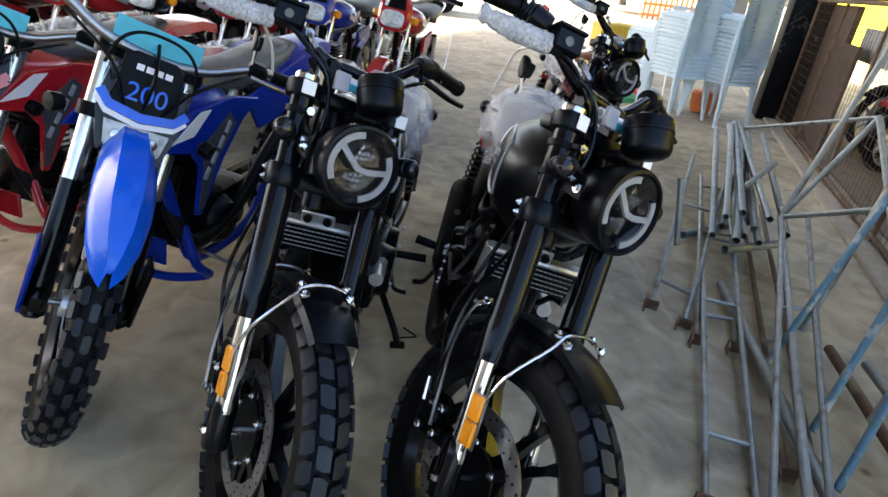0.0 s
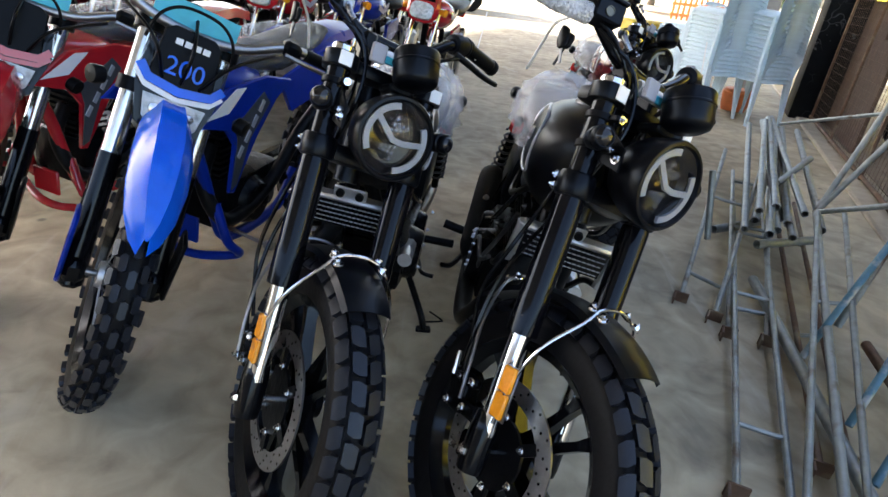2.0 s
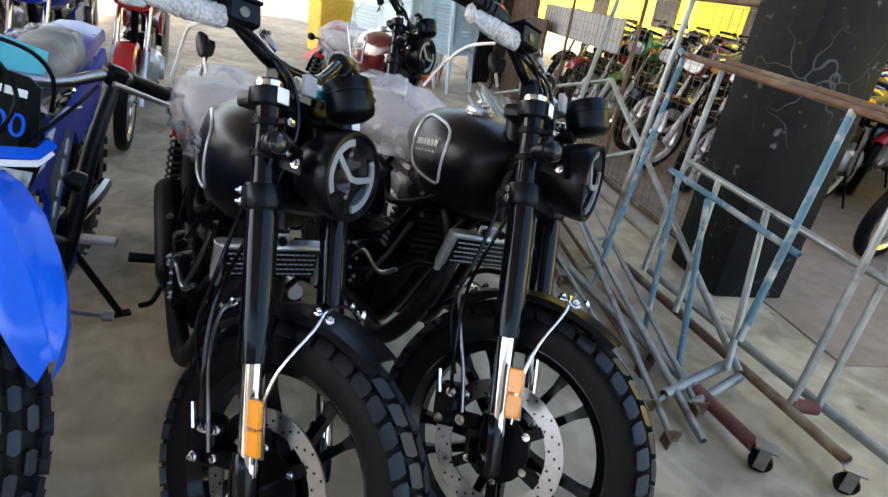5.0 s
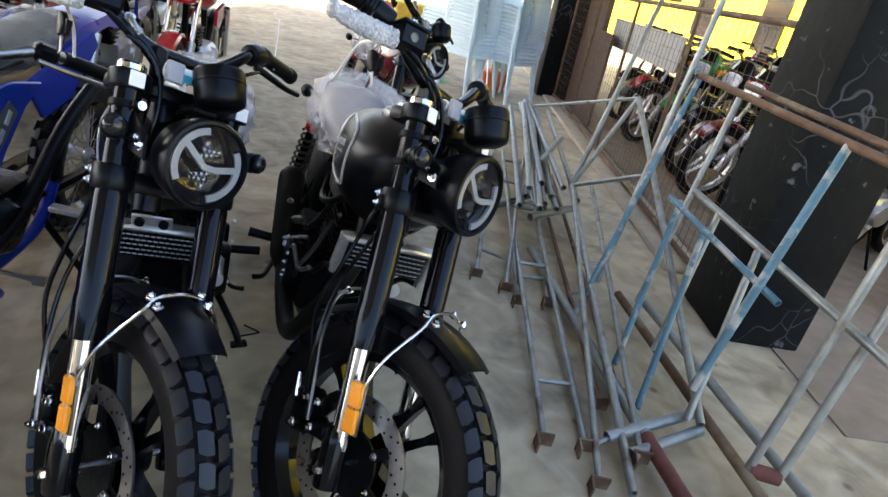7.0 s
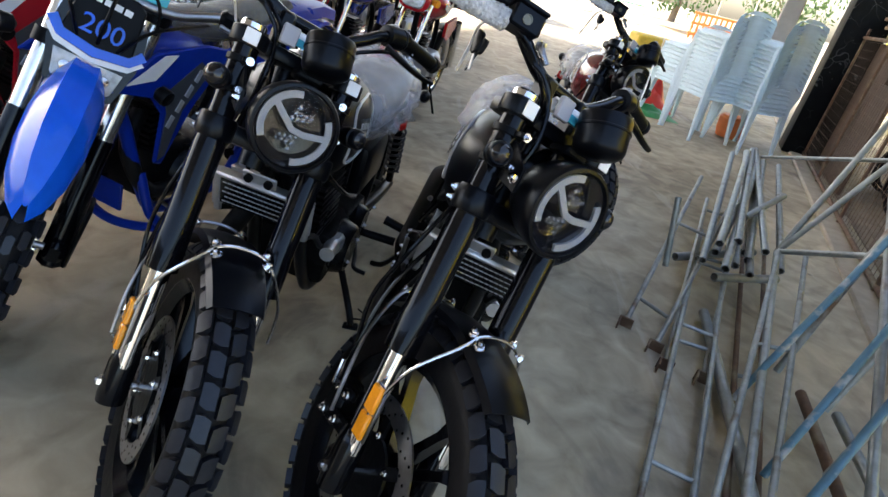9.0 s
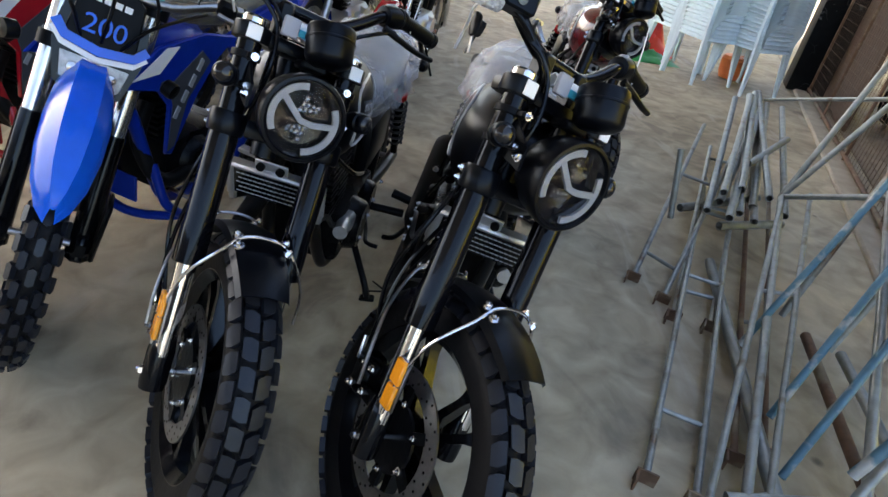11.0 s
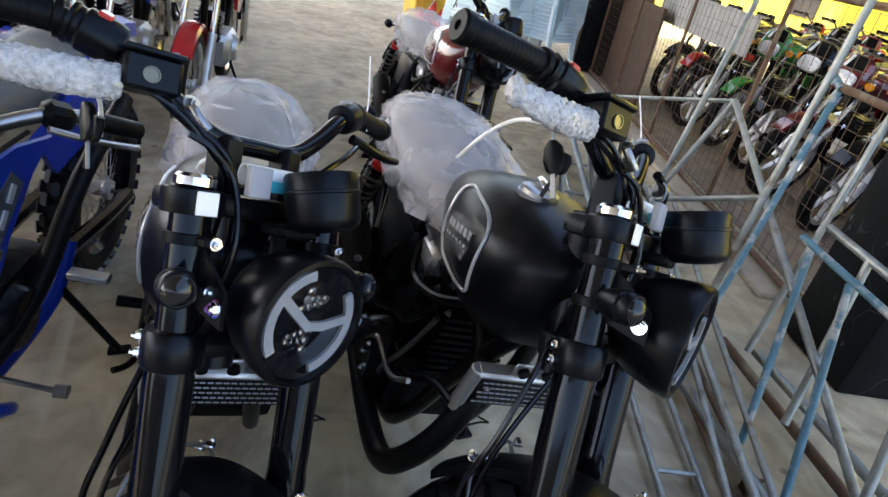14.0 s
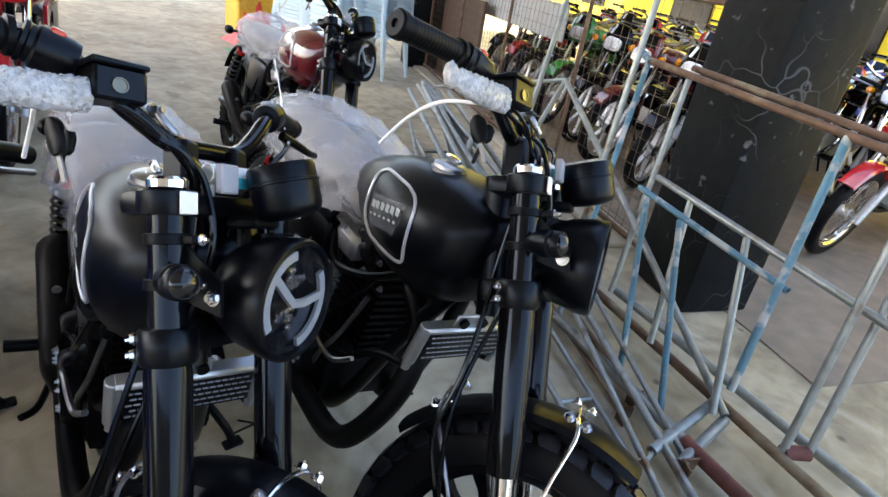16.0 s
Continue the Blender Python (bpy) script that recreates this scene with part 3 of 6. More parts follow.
_side = _r * math.cos(LEAN) - Vector((0, 0, 1)) * math.sin(LEAN)
_yoke = FRONT @ Vector((0, 0.03, 0.68))
BODY = frame3(_yoke - _up * (_yoke.z / math.cos(LEAN)), _side, _b, _up)  # under the yoke: x side, y back, z up


def scrambler(label, tank_mat, chrome_lamp=False, cover=True):
    """A naked motorcycle on its side stand with its bars turned."""
    F, D = FRONT, BODY
    f = lambda x, y, z: F @ Vector((x, y, z))
    d = lambda x, y, z: D @ Vector((x, y, z))
    fu, fv, fw = (F.to_3x3() @ Vector(e) for e in ((1, 0, 0), (0, 1, 0), (0, 0, 1)))
    du, dv, dw = (D.to_3x3() @ Vector(e) for e in ((1, 0, 0), (0, 1, 0), (0, 0, 1)))
    base = BODY.translation + _b * 0.3
    top = thing("motorcycle", Matrix.Translation((base.x, base.y, 0)), label, "motorcycle", "black scramblers")
    # front wheel
    b = B()
    cyl(b, f(-0.118, 0, 0), f(0.118, 0, 0), 0.009, seg=12)
    nut(b, f(-0.118, 0, 0), -fu, 0.011, 0.012), nut(b, f(0.118, 0, 0), fu, 0.011, 0.012)
    ax = part("front_wheel", b, CHROME, top)
    wheel(ax, F, 0.297, 0.098, 0.222, "ten", (38, 4), ((-1, 0.138),))
    # fork legs
    for s in (-1, 1):
        x, y = s * 0.098, -0.012
        b = B()
        lathe(b, [(0.0225, 0.23), (0.029, 0.232), (0.029, 0.30), (0.0275, 0.31), (0.0275, 0.478), (0.024, 0.50), (0.0225, 0.52), (0.0225, 0.69), (0.018, 0.694)], F @ Matrix.Translation((x, y, 0)), 24)
        leg = part("fork_leg", b, FORKBLACK, top)
        b = B()
        lathe(b, [(0.019, 0.04), (0.019, 0.232)], F @ Matrix.Translation((x, y, 0)), 20)
        part("stanchion", b, CHROME, leg, "polished chrome fork stanchion")
        b = B()
        lathe(b, [(0.024, -0.035), (0.026, -0.02), (0.026, 0.045), (0.0225, 0.075), (0.020, 0.08)], F @ Matrix.Translation((x, y * 0.4, 0)), 18)
        box(b, (x, 0.012, 0.0), (0.026, 0.05, 0.05), F, 0.006)
        part("axle_lug", b, GLOSS, leg)
        b = B()
        lathe(b, [(0.031, 0.487), (0.034, 0.492), (0.034, 0.525), (0.031, 0.530)], F @ Matrix.Translation((x, y, 0)), 24)
        part("clamp_collar", b, SATIN, leg)
        for z in (0.575, 0.628):
            b = B()
            lathe(b, [(0.0235, z), (0.027, z + 0.001), (0.027, z + 0.012), (0.0235, z + 0.013)], F @ Matrix.Translation((x, y, 0)), 20)
            box(b, (x + s * -0.0, y - 0.034, z + 0.006), (0.012, 0.02, 0.011), F, 0.002)
            part("bracket_collar", b, BLACK, leg)
            b = B()
            nut(b, f(x - s * 0.006, y - 0.044, z + 0.006), -fv, 0.0055, 0.006)
            part("bolt", b, CHROME, leg)
        b = B()
        lathe(b, [(0.019, 0.692), (0.0235, 0.694), (0.0235, 0.703), (0.020, 0.707), (0.012, 0.708), (0.0, 0.708)], F @ Matrix.Translation((x, y, 0)), 20)
        part("fork_cap", b, CHROME, leg, "bright fork top cap")
        bolts(leg, [(f(x + s * 0.024, y + 0.027, z), fu * s + fv * 0.5, 0.006, 0.006) for z in (0.499, 0.518)])
        # turn signal
        b = B()
        M = axis_m(f(x + s * 0.018, y - 0.012, 0.588), fu * s * 0.45 - fv)
        lathe(b, [(0.009, 0), (0.012, 0.004), (0.017, 0.014), (0.0205, 0.03), (0.0205, 0.042), (0.018, 0.045), (0.018, 0.048), (0.0205, 0.050), (0.0195, 0.058), (0.017, 0.061)], M, 18)
        sg = part("turn_signal", b, SATIN, top)
        b = B()
        lathe(b, [(0.0, 0.069), (0.009, 0.067), (0.015, 0.063), (0.0175, 0.058)], M, 16, cap=False)
        part("lens", b, LENSDARK, sg)
    # yokes
    b = B()
    box(b, (0, 0.018, 0.508), (0.17, 0.075, 0.036), F, 0.012, 2)
    part("lower_yoke", b, SATIN, top)
    b = B()
    box(b, (0, 0.012, 0.676), (0.235, 0.07, 0.028), F, 0.010, 2)
    for s in (-1, 1):
        lathe(b, [(0.033, 0.662), (0.034, 0.664), (0.034, 0.689), (0.032, 0.691)], F @ Matrix.Translation((s * 0.098, -0.012, 0)), 22)
    yk = part("top_yoke", b, SATIN, top)
    for s in (-1, 1):
        b = B()
        box(b, (s * 0.098 + s * 0.004, -0.0475, 0.676), (0.026, 0.003, 0.026), F, 0.001)
        part("sticker", b, WHITE, yk, "small white inspection sticker")
    b = B()
    cyl(b, f(0, 0.055, 0.46), f(0, 0.055, 0.70), 0.026, seg=16)
    part("steering_head", b, SATIN, top)
    # headlamp
    H = axis_m(f(0.004, -0.118, 0.556), -fv - fw * 0.16 + fu * 0.02, fu) @ Matrix.Scale(0.91, 4)
    b = B()
    lathe(b, [(0.0, -0.118), (0.030, -0.115), (0.062, -0.095), (0.080, -0.06), (0.088, -0.02), (0.089, 0.0), (0.086, 0.006), (0.080, 0.007), (0.077, 0.001)], H, 40, cap=False)
    hl = part("headlamp", b, CHROME if chrome_lamp else SATIN, top)
    b = B()
    lathe(b, [(0.0, -0.03), (0.055, -0.024), (0.077, 0.0)], H, 32, cap=False)
    part("bowl", b, LENSDARK, hl)
    b = B()
    for sg in (1, -1):
        for k in range(4):
            for j in range(2 if k else 3):
                lathe(b, [(0.0, 0.0), (0.0045, 0.0015), (0.0066, 0.006)], H @ Matrix.Translation((sg * (-0.010 + 0.0105 * k + 0.003 * j), sg * (0.016 + 0.0125 * j + 0.002 * k * (1 - j)), -0.016 + 0.0012 * j)), 8, cap=False)
    part("reflector", b, LAMPCUP, hl, "faceted chrome reflector cups")["kind"] = "stuff"
    b = B()
    arc = lambda a0, a1, r: [(r * math.cos(radians(a0 + (a1 - a0) * k / 12)), r * math.sin(radians(a0 + (a1 - a0) * k / 12))) for k in range(13)]
    G = H @ Matrix.Translation((0, 0, -0.004))
    strip(b, arc(100, 214, 0.066), 0.013, 0.006, G)
    strip(b, arc(-76, 34, 0.066), 0.013, 0.006, G)
    strip(b, [(-0.054, 0.036), (-0.028, 0.014), (-0.006, -0.004), (0.020, -0.006), (0.060, 0.002)], 0.012, 0.0062, G)
    part("light_guide", b, LIGHTGUIDE, hl, "pale grey curved running-light strips")
    b = B()
    lathe(b, [(0.0, 0.014), (0.035, 0.0125), (0.062, 0.008), (0.080, 0.003)], H, 36)
    gl = part("lens", b, GLASS, hl)
    gl.visible_shadow = False
    for s in (-1, 1):
        b = B()
        loft(b, [[f(s * 0.094, -0.02, z) , f(s * 0.090, -0.02, z), f(s * 0.088, -0.085, z2), f(s * 0.093, -0.085, z2)] for z, z2 in ((0.565, 0.545), (0.64, 0.585))])
        br = part("lamp_bracket", b, BLACK, top)
        b = B()
        nut(b, f(s * 0.092, -0.074, 0.567), fu * s, 0.0075, 0.008)
        part("bolt", b, CHROME, br)
    # gauge
    gdir = (fw * 0.93 + fv * 0.3 + Vector((0, 0, 0.35))).normalized()
    G = axis_m(f(0.026, -0.095, 0.664), gdir, fu)
    b = B()
    lathe(b, [(0.0, -0.004), (0.030, -0.002), (0.041, 0.004), (0.0445, 0.012), (0.045, 0.042), (0.0465, 0.043), (0.0465, 0.046), (0.045, 0.047), (0.045, 0.064), (0.043, 0.068), (0.039, 0.068), (0.038, 0.062), (0.0, 0.062)], G, 36)
    part("speedometer", b, SATIN, top)
    b = B()
    box(b, (0.012, -0.045, 0.655), (0.05, 0.05, 0.016), F, 0.004)
    box(b, (0.012, -0.03, 0.625), (0.02, 0.012, 0.06), F, 0.003)
    part("gauge_bracket", b, BLACK, top)
    b = B()
    box(b, (-0.045, -0.052, 0.708), (0.030, 0.012, 0.036), F, 0.002)
    part("card_holder", b, GREYBOX, top, "small grey plastic block beside the gauge")
    # handlebar
    b = B()
    tube(b, [f(q, y, z) for q, y, z in ((-0.318, 0.116, 0.842), (-0.24, 0.087, 0.846), (-0.165, 0.052, 0.826), (-0.11, 0.035, 0.785), (-0.06, 0.026, 0.755), (0, 0.025, 0.752), (0.06, 0.026, 0.755), (0.11, 0.035, 0.785), (0.165, 0.052, 0.826), (0.24, 0.087, 0.846), (0.318, 0.116, 0.842))], 0.0125, 12, 4)
    bar = part("handlebar", b, GLOSS, top)
    b = B()
    box(b, (-0.045, 0.022, 0.722), (0.03, 0.04, 0.075), F, 0.006)
    part("riser", b, SATIN, top)
    b = B()
    box(b, (0.045, 0.022, 0.722), (0.03, 0.04, 0.075), F, 0.006)
    part("riser", b, SATIN, top)
    b = B()
    lathe(b, [(0.0105, 0.0), (0.013, 0.0), (0.013, 0.085), (0.0105, 0.085), (0.0105, 0.0)], axis_m(f(-0.045, -0.020, 0.716), fu - fv * 0.08), 20, cap=False)
    part("rolled_paper", b, WHITE, top, "rolled white paper tucked behind the gauge")
    b = B()
    box(b, (-0.004, -0.040, 0.706), (0.070, 0.006, 0.014), F, 0.001)
    part("cyan_card", b, CYAN, top, "cyan card strip")
    for s in (-1, 1):
        p0, p1 = Vector((s * 0.212, 0.076, 0.843)), Vector((s * 0.318, 0.116, 0.842))
        M = axis_m(F @ p0, F.to_3x3() @ (p1 - p0))
        L = (p1 - p0).length
        prof = [(0.014, 0), (0.021, 0.001), (0.021, 0.008)]
        for k in range(14):
            z = 0.010 + (L - 0.024) * k / 13
            prof += [(0.0166, z), (0.0171, z + 0.0015), (0.0171, z + 0.005)]
        prof += [(0.0165, L - 0.006), (0.0165, L), (0.019, L + 0.002), (0.019, L + 0.012), (0.016, L + 0.015), (0.006, L + 0.015), (0.005, L + 0.011), (0.0, L + 0.011)]
        b = B()
        lathe(b, prof, M, 20)
        part("grip", b, BLACK, bar)
        b = B()
        q0 = Vector((s * 0.170, 0.056, 0.829))
        M2 = axis_m(F @ q0, F.to_3x3() @ (p0 - q0))
        lathe(b, [(0.014, -0.01), (0.022, -0.008), (0.024, 0.0), (0.024, 0.030), (0.021, 0.033), (0.021, 0.038), (0.023, 0.040), (0.023, 0.044), (0.014, 0.046)], M2, 18)
        sw = part("switch_housing", b, SATIN, bar)
        b = B()
        box(b, (0.0, -0.022, 0.016), (0.018, 0.010, 0.014), M2, 0.002)
        part("switch_button", b, REDLENS if s < 0 else GREYBOX, sw, "small red switch button" if s < 0 else "")
        b = B()
        lever = [Vector((s * 0.158, 0.018, 0.797)), Vector((s * 0.195, 0.016, 0.788)), Vector((s * 0.25, 0.030, 0.782)), Vector((s * 0.306, 0.054, 0.786))]
        tube(b, [F @ p for p in lever], 0.008, 8, 4, 0.006)
        lv = part("lever", b, BLACK, bar)
        if s < 0:
            b = B()
            P = curve([F @ p for p in (Vector((-0.176, 0.012, 0.786)), Vector((-0.20, 0.016, 0.783)), Vector((-0.245, 0.028, 0.780)), Vector((-0.285, 0.046, 0.783)), Vector((-0.308, 0.056, 0.787)))], 8)
            rnd = random.Random(4)
            rings = []
            dirn = (P[-1] - P[0]).normalized()
            sd = dirn.cross(fw).normalized()
            for i, p in enumerate(P):
                t = i / (len(P) - 1)
                w = 0.0185 * (1 - 0.45 * max(0, t - 0.55) / 0.45) * (0.75 + 0.25 * min(1, t * 8))
                if t > 0.8:
                    w = 0.011 + 0.005 * math.sin((t - 0.8) * 16)
                rings.append([p + (sd * math.cos(a) * w * 0.62 + fw * math.sin(a) * w) * (1 + rnd.uniform(-0.13, 0.13)) for a in (2 * math.pi * k / 14 for k in range(14))])
            loft(b, rings)
            wr = part("bubble_wrap", b, BUBBLE, bar, "brake lever wrapped in bubble wrap", sharp=80)
            b = B()
            for i in range(3, len(P) - 8):
                for k in range(9):
                    a = math.pi * 2 * (k + (i % 2) * 0.5) / 9
                    t = i / (len(P) - 1)
                    w = 0.0185 * (1 - 0.45 * max(0, t - 0.55) / 0.45)
                    c = P[i] + sd * math.cos(a) * w * 0.62 + fw * math.sin(a) * w
                    nrm = (sd * math.cos(a) + fw * math.sin(a)).normalized()
                    lathe(b, [(0.0026, 0), (0.002, 0.0010), (0.0, 0.0014)], axis_m(c - nrm * 0.0006, nrm), 6)
            part("bubble", b, BUBBLE, wr)["kind"] = "stuff"
            # brake fluid reservoir
            b = B()
            Mr = frame3(f(-0.150, 0.012, 0.801), (fu * 0.95 - fv * 0.3).normalized(), (fv * 0.95 + fu * 0.3).normalized(), fw)
            box(b, (0, 0, 0), (0.056, 0.046, 0.038), Mr, 0.004)
            box(b, (0, 0, 0.022), (0.060, 0.050, 0.007), Mr, 0.002)
            rs = part("brake_reservoir", b, SATIN, bar)
            b = B()
            lathe(b, [(0.0085, 0.0), (0.0085, 0.003), (0.0072, 0.003), (0.0068, 0.0015), (0.0, 0.0015)], axis_m(Mr @ Vector((-0.002, -0.0225, -0.002)), Mr.to_3x3() @ Vector((0, -1, 0))), 20)
            part("sight_glass", b, mat("sight glass", (0.10, 0.095, 0.06), 0.2, coat=0.5), rs)
            b = B()
            nut(b, f(-0.112, -0.004, 0.782), -fv, 0.0065, 0.012)
            tube(b, [f(-0.112, -0.012, 0.778), f(-0.108, -0.018, 0.768), f(-0.098, -0.024, 0.756)], 0.0055, 10, 4)
            part("banjo_bolt", b, STEEL, rs)
            b = B()
            for q in (-0.02, 0.02):
                cyl(b, Mr @ Vector((q, -0.014, 0.025)), Mr @ Vector((q, -0.014, 0.0275)), 0.0035, seg=10)
            part("lid_screw", b, STEEL, rs)["kind"] = "stuff"
            b = B()
            cyl(b, Mr @ Vector((-0.028, 0, -0.008)), Mr @ Vector((-0.042, 0.010, -0.008)), 0.012, 0.010, seg=10)
            part("lever_pivot", b, BLACK, rs)
    # cables
    for k, pts in enumerate(([(-0.20, 0.03, 0.80), (-0.13, -0.0, 0.775), (-0.085, -0.012, 0.735), (-0.055, -0.005, 0.70), (-0.05, 0.02, 0.62), (-0.05, 0.05, 0.50)],
                             [(-0.116, -0.018, 0.748), (-0.092, -0.03, 0.735), (-0.064, -0.036, 0.70), (-0.058, -0.04, 0.62), (-0.07, 0.01, 0.5), (-0.11, 0.075, 0.32), (-0.118, 0.085, 0.16), (-0.10, 0.085, 0.08)],
                             [(-0.16, 0.04, 0.80), (-0.10, 0.0, 0.76), (-0.06, -0.02, 0.72), (-0.04, 0.0, 0.64), (-0.02, 0.05, 0.55)],
                             [(0.19, 0.03, 0.80), (0.13, -0.01, 0.77), (0.07, -0.02, 0.73), (0.04, 0.0, 0.68), (0.03, 0.05, 0.55)],
                             [(-0.09, 0.03, 0.52), (-0.122, 0.06, 0.38), (-0.125, 0.10, 0.27), (-0.105, 0.085, 0.14)])):
        b = B()
        tube(b, [f(*p) for p in pts], 0.0042 if k else 0.0035, 8, 6)
        part("cable", b, GLOSS, top)
    b = B()
    tube(b, [f(0.248, 0.078, 0.826), f(0.250, 0.096, 0.862), f(0.254, 0.106, 0.836), f(0.252, 0.088, 0.866), f(0.268, 0.116, 0.96)], 0.0014, 6)
    part("cable_tie", b, WHITE, bar, "thin white cable tie round the grip")
    b = B()
    tube(b, [f(-0.19, 0.05, 0.78), f(-0.16, 0.12, 0.79), f(-0.12, 0.19, 0.775), f(-0.09, 0.25, 0.74)], 0.003, 6)
    part("tie_strap", b, WHITE, bar, "white plastic strap from the lever")
    # key fob
    b = B()
    K = frame3(f(-0.190, 0.045, 0.742), fv, fu, -fw) @ Matrix.Rotation(radians(-16), 4, "Y")
    loft(b, [oval(K @ Matrix.Translation((0, 0, z)), w, 0.006, 12) for z, w in ((-0.020, 0.005), (-0.012, 0.012), (0.004, 0.014), (0.016, 0.011), (0.020, 0.006))])
    kb = part("key_fob", b, BLACK, top, "black rubber key fob hanging by the lever")
    b = B()
    box(b, (0.002, 0, 0.034), (0.006, 0.002, 0.030), K)
    part("key", b, mat("dull key steel", (0.16, 0.16, 0.165), 0.42, 0.8), kb)
    b = B()
    M = K @ Matrix.Rotation(radians(38), 4, "Y")
    loft(b, [oval(M @ Matrix.Translation((-0.012, 0.004, z)), w, 0.005, 12) for z, w in ((-0.012, 0.004), (-0.006, 0.010), (0.008, 0.011), (0.014, 0.006))])
    box(b, (-0.012, 0.004, 0.030), (0.005, 0.002, 0.034), M)
    part("spare_key", b, BLACK, kb)
    # front mudguard and stays
    b = B()
    W = F @ Matrix(((0, 0, 1, 0), (0, 1, 0, 0), (-1, 0, 0, 0), (0, 0, 0, 1)))
    rings = []
    for k in range(25):
        a = radians(143 + (221 - 143) * k / 24)  # local: x down, y back
        wdt = 0.055 * (1 - max(0, (a - radians(198)) / radians(23)) ** 2 * 0.12)
        ring = []
        for (q, dr) in ((-1, -0.006), (-0.88, 0.006), (-0.45, 0.011), (0, 0.013), (0.45, 0.011), (0.88, 0.006), (1, -0.006), (0.86, 0.003), (0.45, 0.008), (0, 0.010), (-0.45, 0.008), (-0.86, 0.003)):
            r = 0.312 + dr
            ring.append(W @ Vector((r * math.cos(a), r * math.sin(a), q * wdt)))
        rings.append(ring)
    loft(b, rings)
    fen = part("front_mudguard", b, SATIN, top, "short satin black front mudguard")
    for sgn, yy, zz in ((1, -0.112, 0.302), (-1, 0.112, 0.300)):
        b = B()
        tube(b, [f(-0.128, sgn * -0.050, 0.075), f(-0.127, sgn * -0.058, 0.15), f(-0.112, sgn * -0.080, 0.225), f(-0.068, yy, zz * 0.965), f(-0.042, yy, zz + 0.016), f(0.0, yy, zz + 0.024), f(0.042, yy, zz + 0.016), f(0.068, yy, zz * 0.965), f(0.112, sgn * -0.080, 0.225), f(0.125, sgn * -0.058, 0.15)], 0.0034, 8, 4)
        st = part("mudguard_stay", b, CHROME if sgn > 0 else STEEL, fen, "bright bent wire mudguard stay")
        bolts(fen, [(f(x, yy + sgn * dy, zz + 0.012 - abs(dy) * 0.2 + (0.006 if sgn * dy > 0 else -0.006) * sgn), (fw + fu * (0.6 if x > 0 else -0.6) - fv * 0.3 * sgn), 0.0075, 0.009) for x in (-0.044, 0.044) for dy in (-0.013, 0.013)])
    # reflector
    for s in (-1,):
        b = B()
        box(b, (s * 0.128, -0.050, 0.155), (0.010, 0.030, 0.046), F, 0.003)
        box(b, (s * 0.128, -0.050, 0.108), (0.010, 0.030, 0.044), F, 0.003)
        rf = part("side_reflector", b, AMBER, top, "amber side reflector on the fork")
        b = B()
        box(b, (s * 0.120, -0.048, 0.13), (0.005, 0.034, 0.096), F, 0.001)
        part("backing", b, STEEL, rf)
    # caliper
    b = B()
    box(b, (-0.082, 0.098, 0.075), (0.052, 0.055, 0.085), F, 0.010)
    box(b, (-0.098, 0.060, 0.055), (0.020, 0.08, 0.03), F, 0.006)
    box(b, (-0.098, 0.075, 0.105), (0.018, 0.06, 0.022), F, 0.005)
    cp = part("brake_caliper", b, ENGINE, top)
    bolts(cp, [(f(-0.109, y, z), -fu, 0.0075, 0.008) for y, z in ((0.085, 0.105), (0.108, 0.05), (0.06, 0.055), (0.055, 0.105))])
    b = B()
    cyl(b, f(-0.108, 0.112, 0.10), f(-0.108, 0.118, 0.145), 0.006, 0.004, seg=8)
    part("bleed_nipple", b, CHROME, cp)
    # tank
    b = B()
    rings = []
    for y, hw_, zc, hh, lo in ((-0.045, 0.030, 0.80, 0.028, 1.0), (-0.03, 0.064, 0.785, 0.056, 1.0), (0.0, 0.100, 0.757, 0.095, 1.0), (0.05, 0.126, 0.745, 0.118, 0.98), (0.12, 0.138, 0.742, 0.126, 0.95), (0.20, 0.136, 0.742, 0.120, 0.92), (0.28, 0.122, 0.742, 0.104, 0.9), (0.36, 0.098, 0.738, 0.080, 0.88), (0.405, 0.078, 0.735, 0.060, 0.88), (0.42, 0.050, 0.735, 0.04, 0.9)):
        rings.append(oval(frame3(d(0, y, zc), du, dw, dv), hw_, hh, 28, 2.5, low=lo))
    loft(b, rings)
    tk = part("fuel_tank", b, tank_mat, top, sharp=60)
    # badge panels on the tank's sides
    for s in (-1, 1):
        def skin(y, z, off):
            ys = (0.05, 0.12, 0.20, 0.28, 0.36, 0.405)
            W_ = (0.126, 0.138, 0.136, 0.122, 0.098, 0.078)
            H_ = (0.118, 0.126, 0.120, 0.104, 0.080, 0.060)
            hw_, hh = np.interp(y, ys, W_), np.interp(y, ys, H_)
            zz = min(0.98, abs(z - 0.742) / hh)
            return d(s * (hw_ * (1 - zz ** 2.5) ** 0.4 + off), y, z)
        loop = []
        for k in range(40):
            a = 2 * math.pi * k / 40
            c, sn = math.cos(a), math.sin(a)
            yy = 0.165 + 0.085 * math.copysign(abs(c) ** 0.38, c) + 0.020 * sn
            zz = 0.757 + (0.066 - 0.012 * max(0, c)) * math.copysign(abs(sn) ** 0.42, sn)
            loop.append((yy, zz))
        b = B()
        tube(b, [skin(y, z, 0.0015) for y, z in loop + loop[:1]], 0.0034, 6, 2)
        part("badge_outline", b, SILVERLINE, tk, "rounded silver outline on the tank")
        b = B()
        for row in range(2):
            for k in range(6):
                y = 0.120 + k * 0.018
                z = 0.776 - k * 0.004 - row * 0.020
                c = skin(y, z, 0.0018)
                M = frame3(c, dv, dw, du * s)
                box(b, (0, 0, 0), (0.011 if row == 0 else 0.006, 0.014 if row == 0 else 0.004, 0.0016), M)
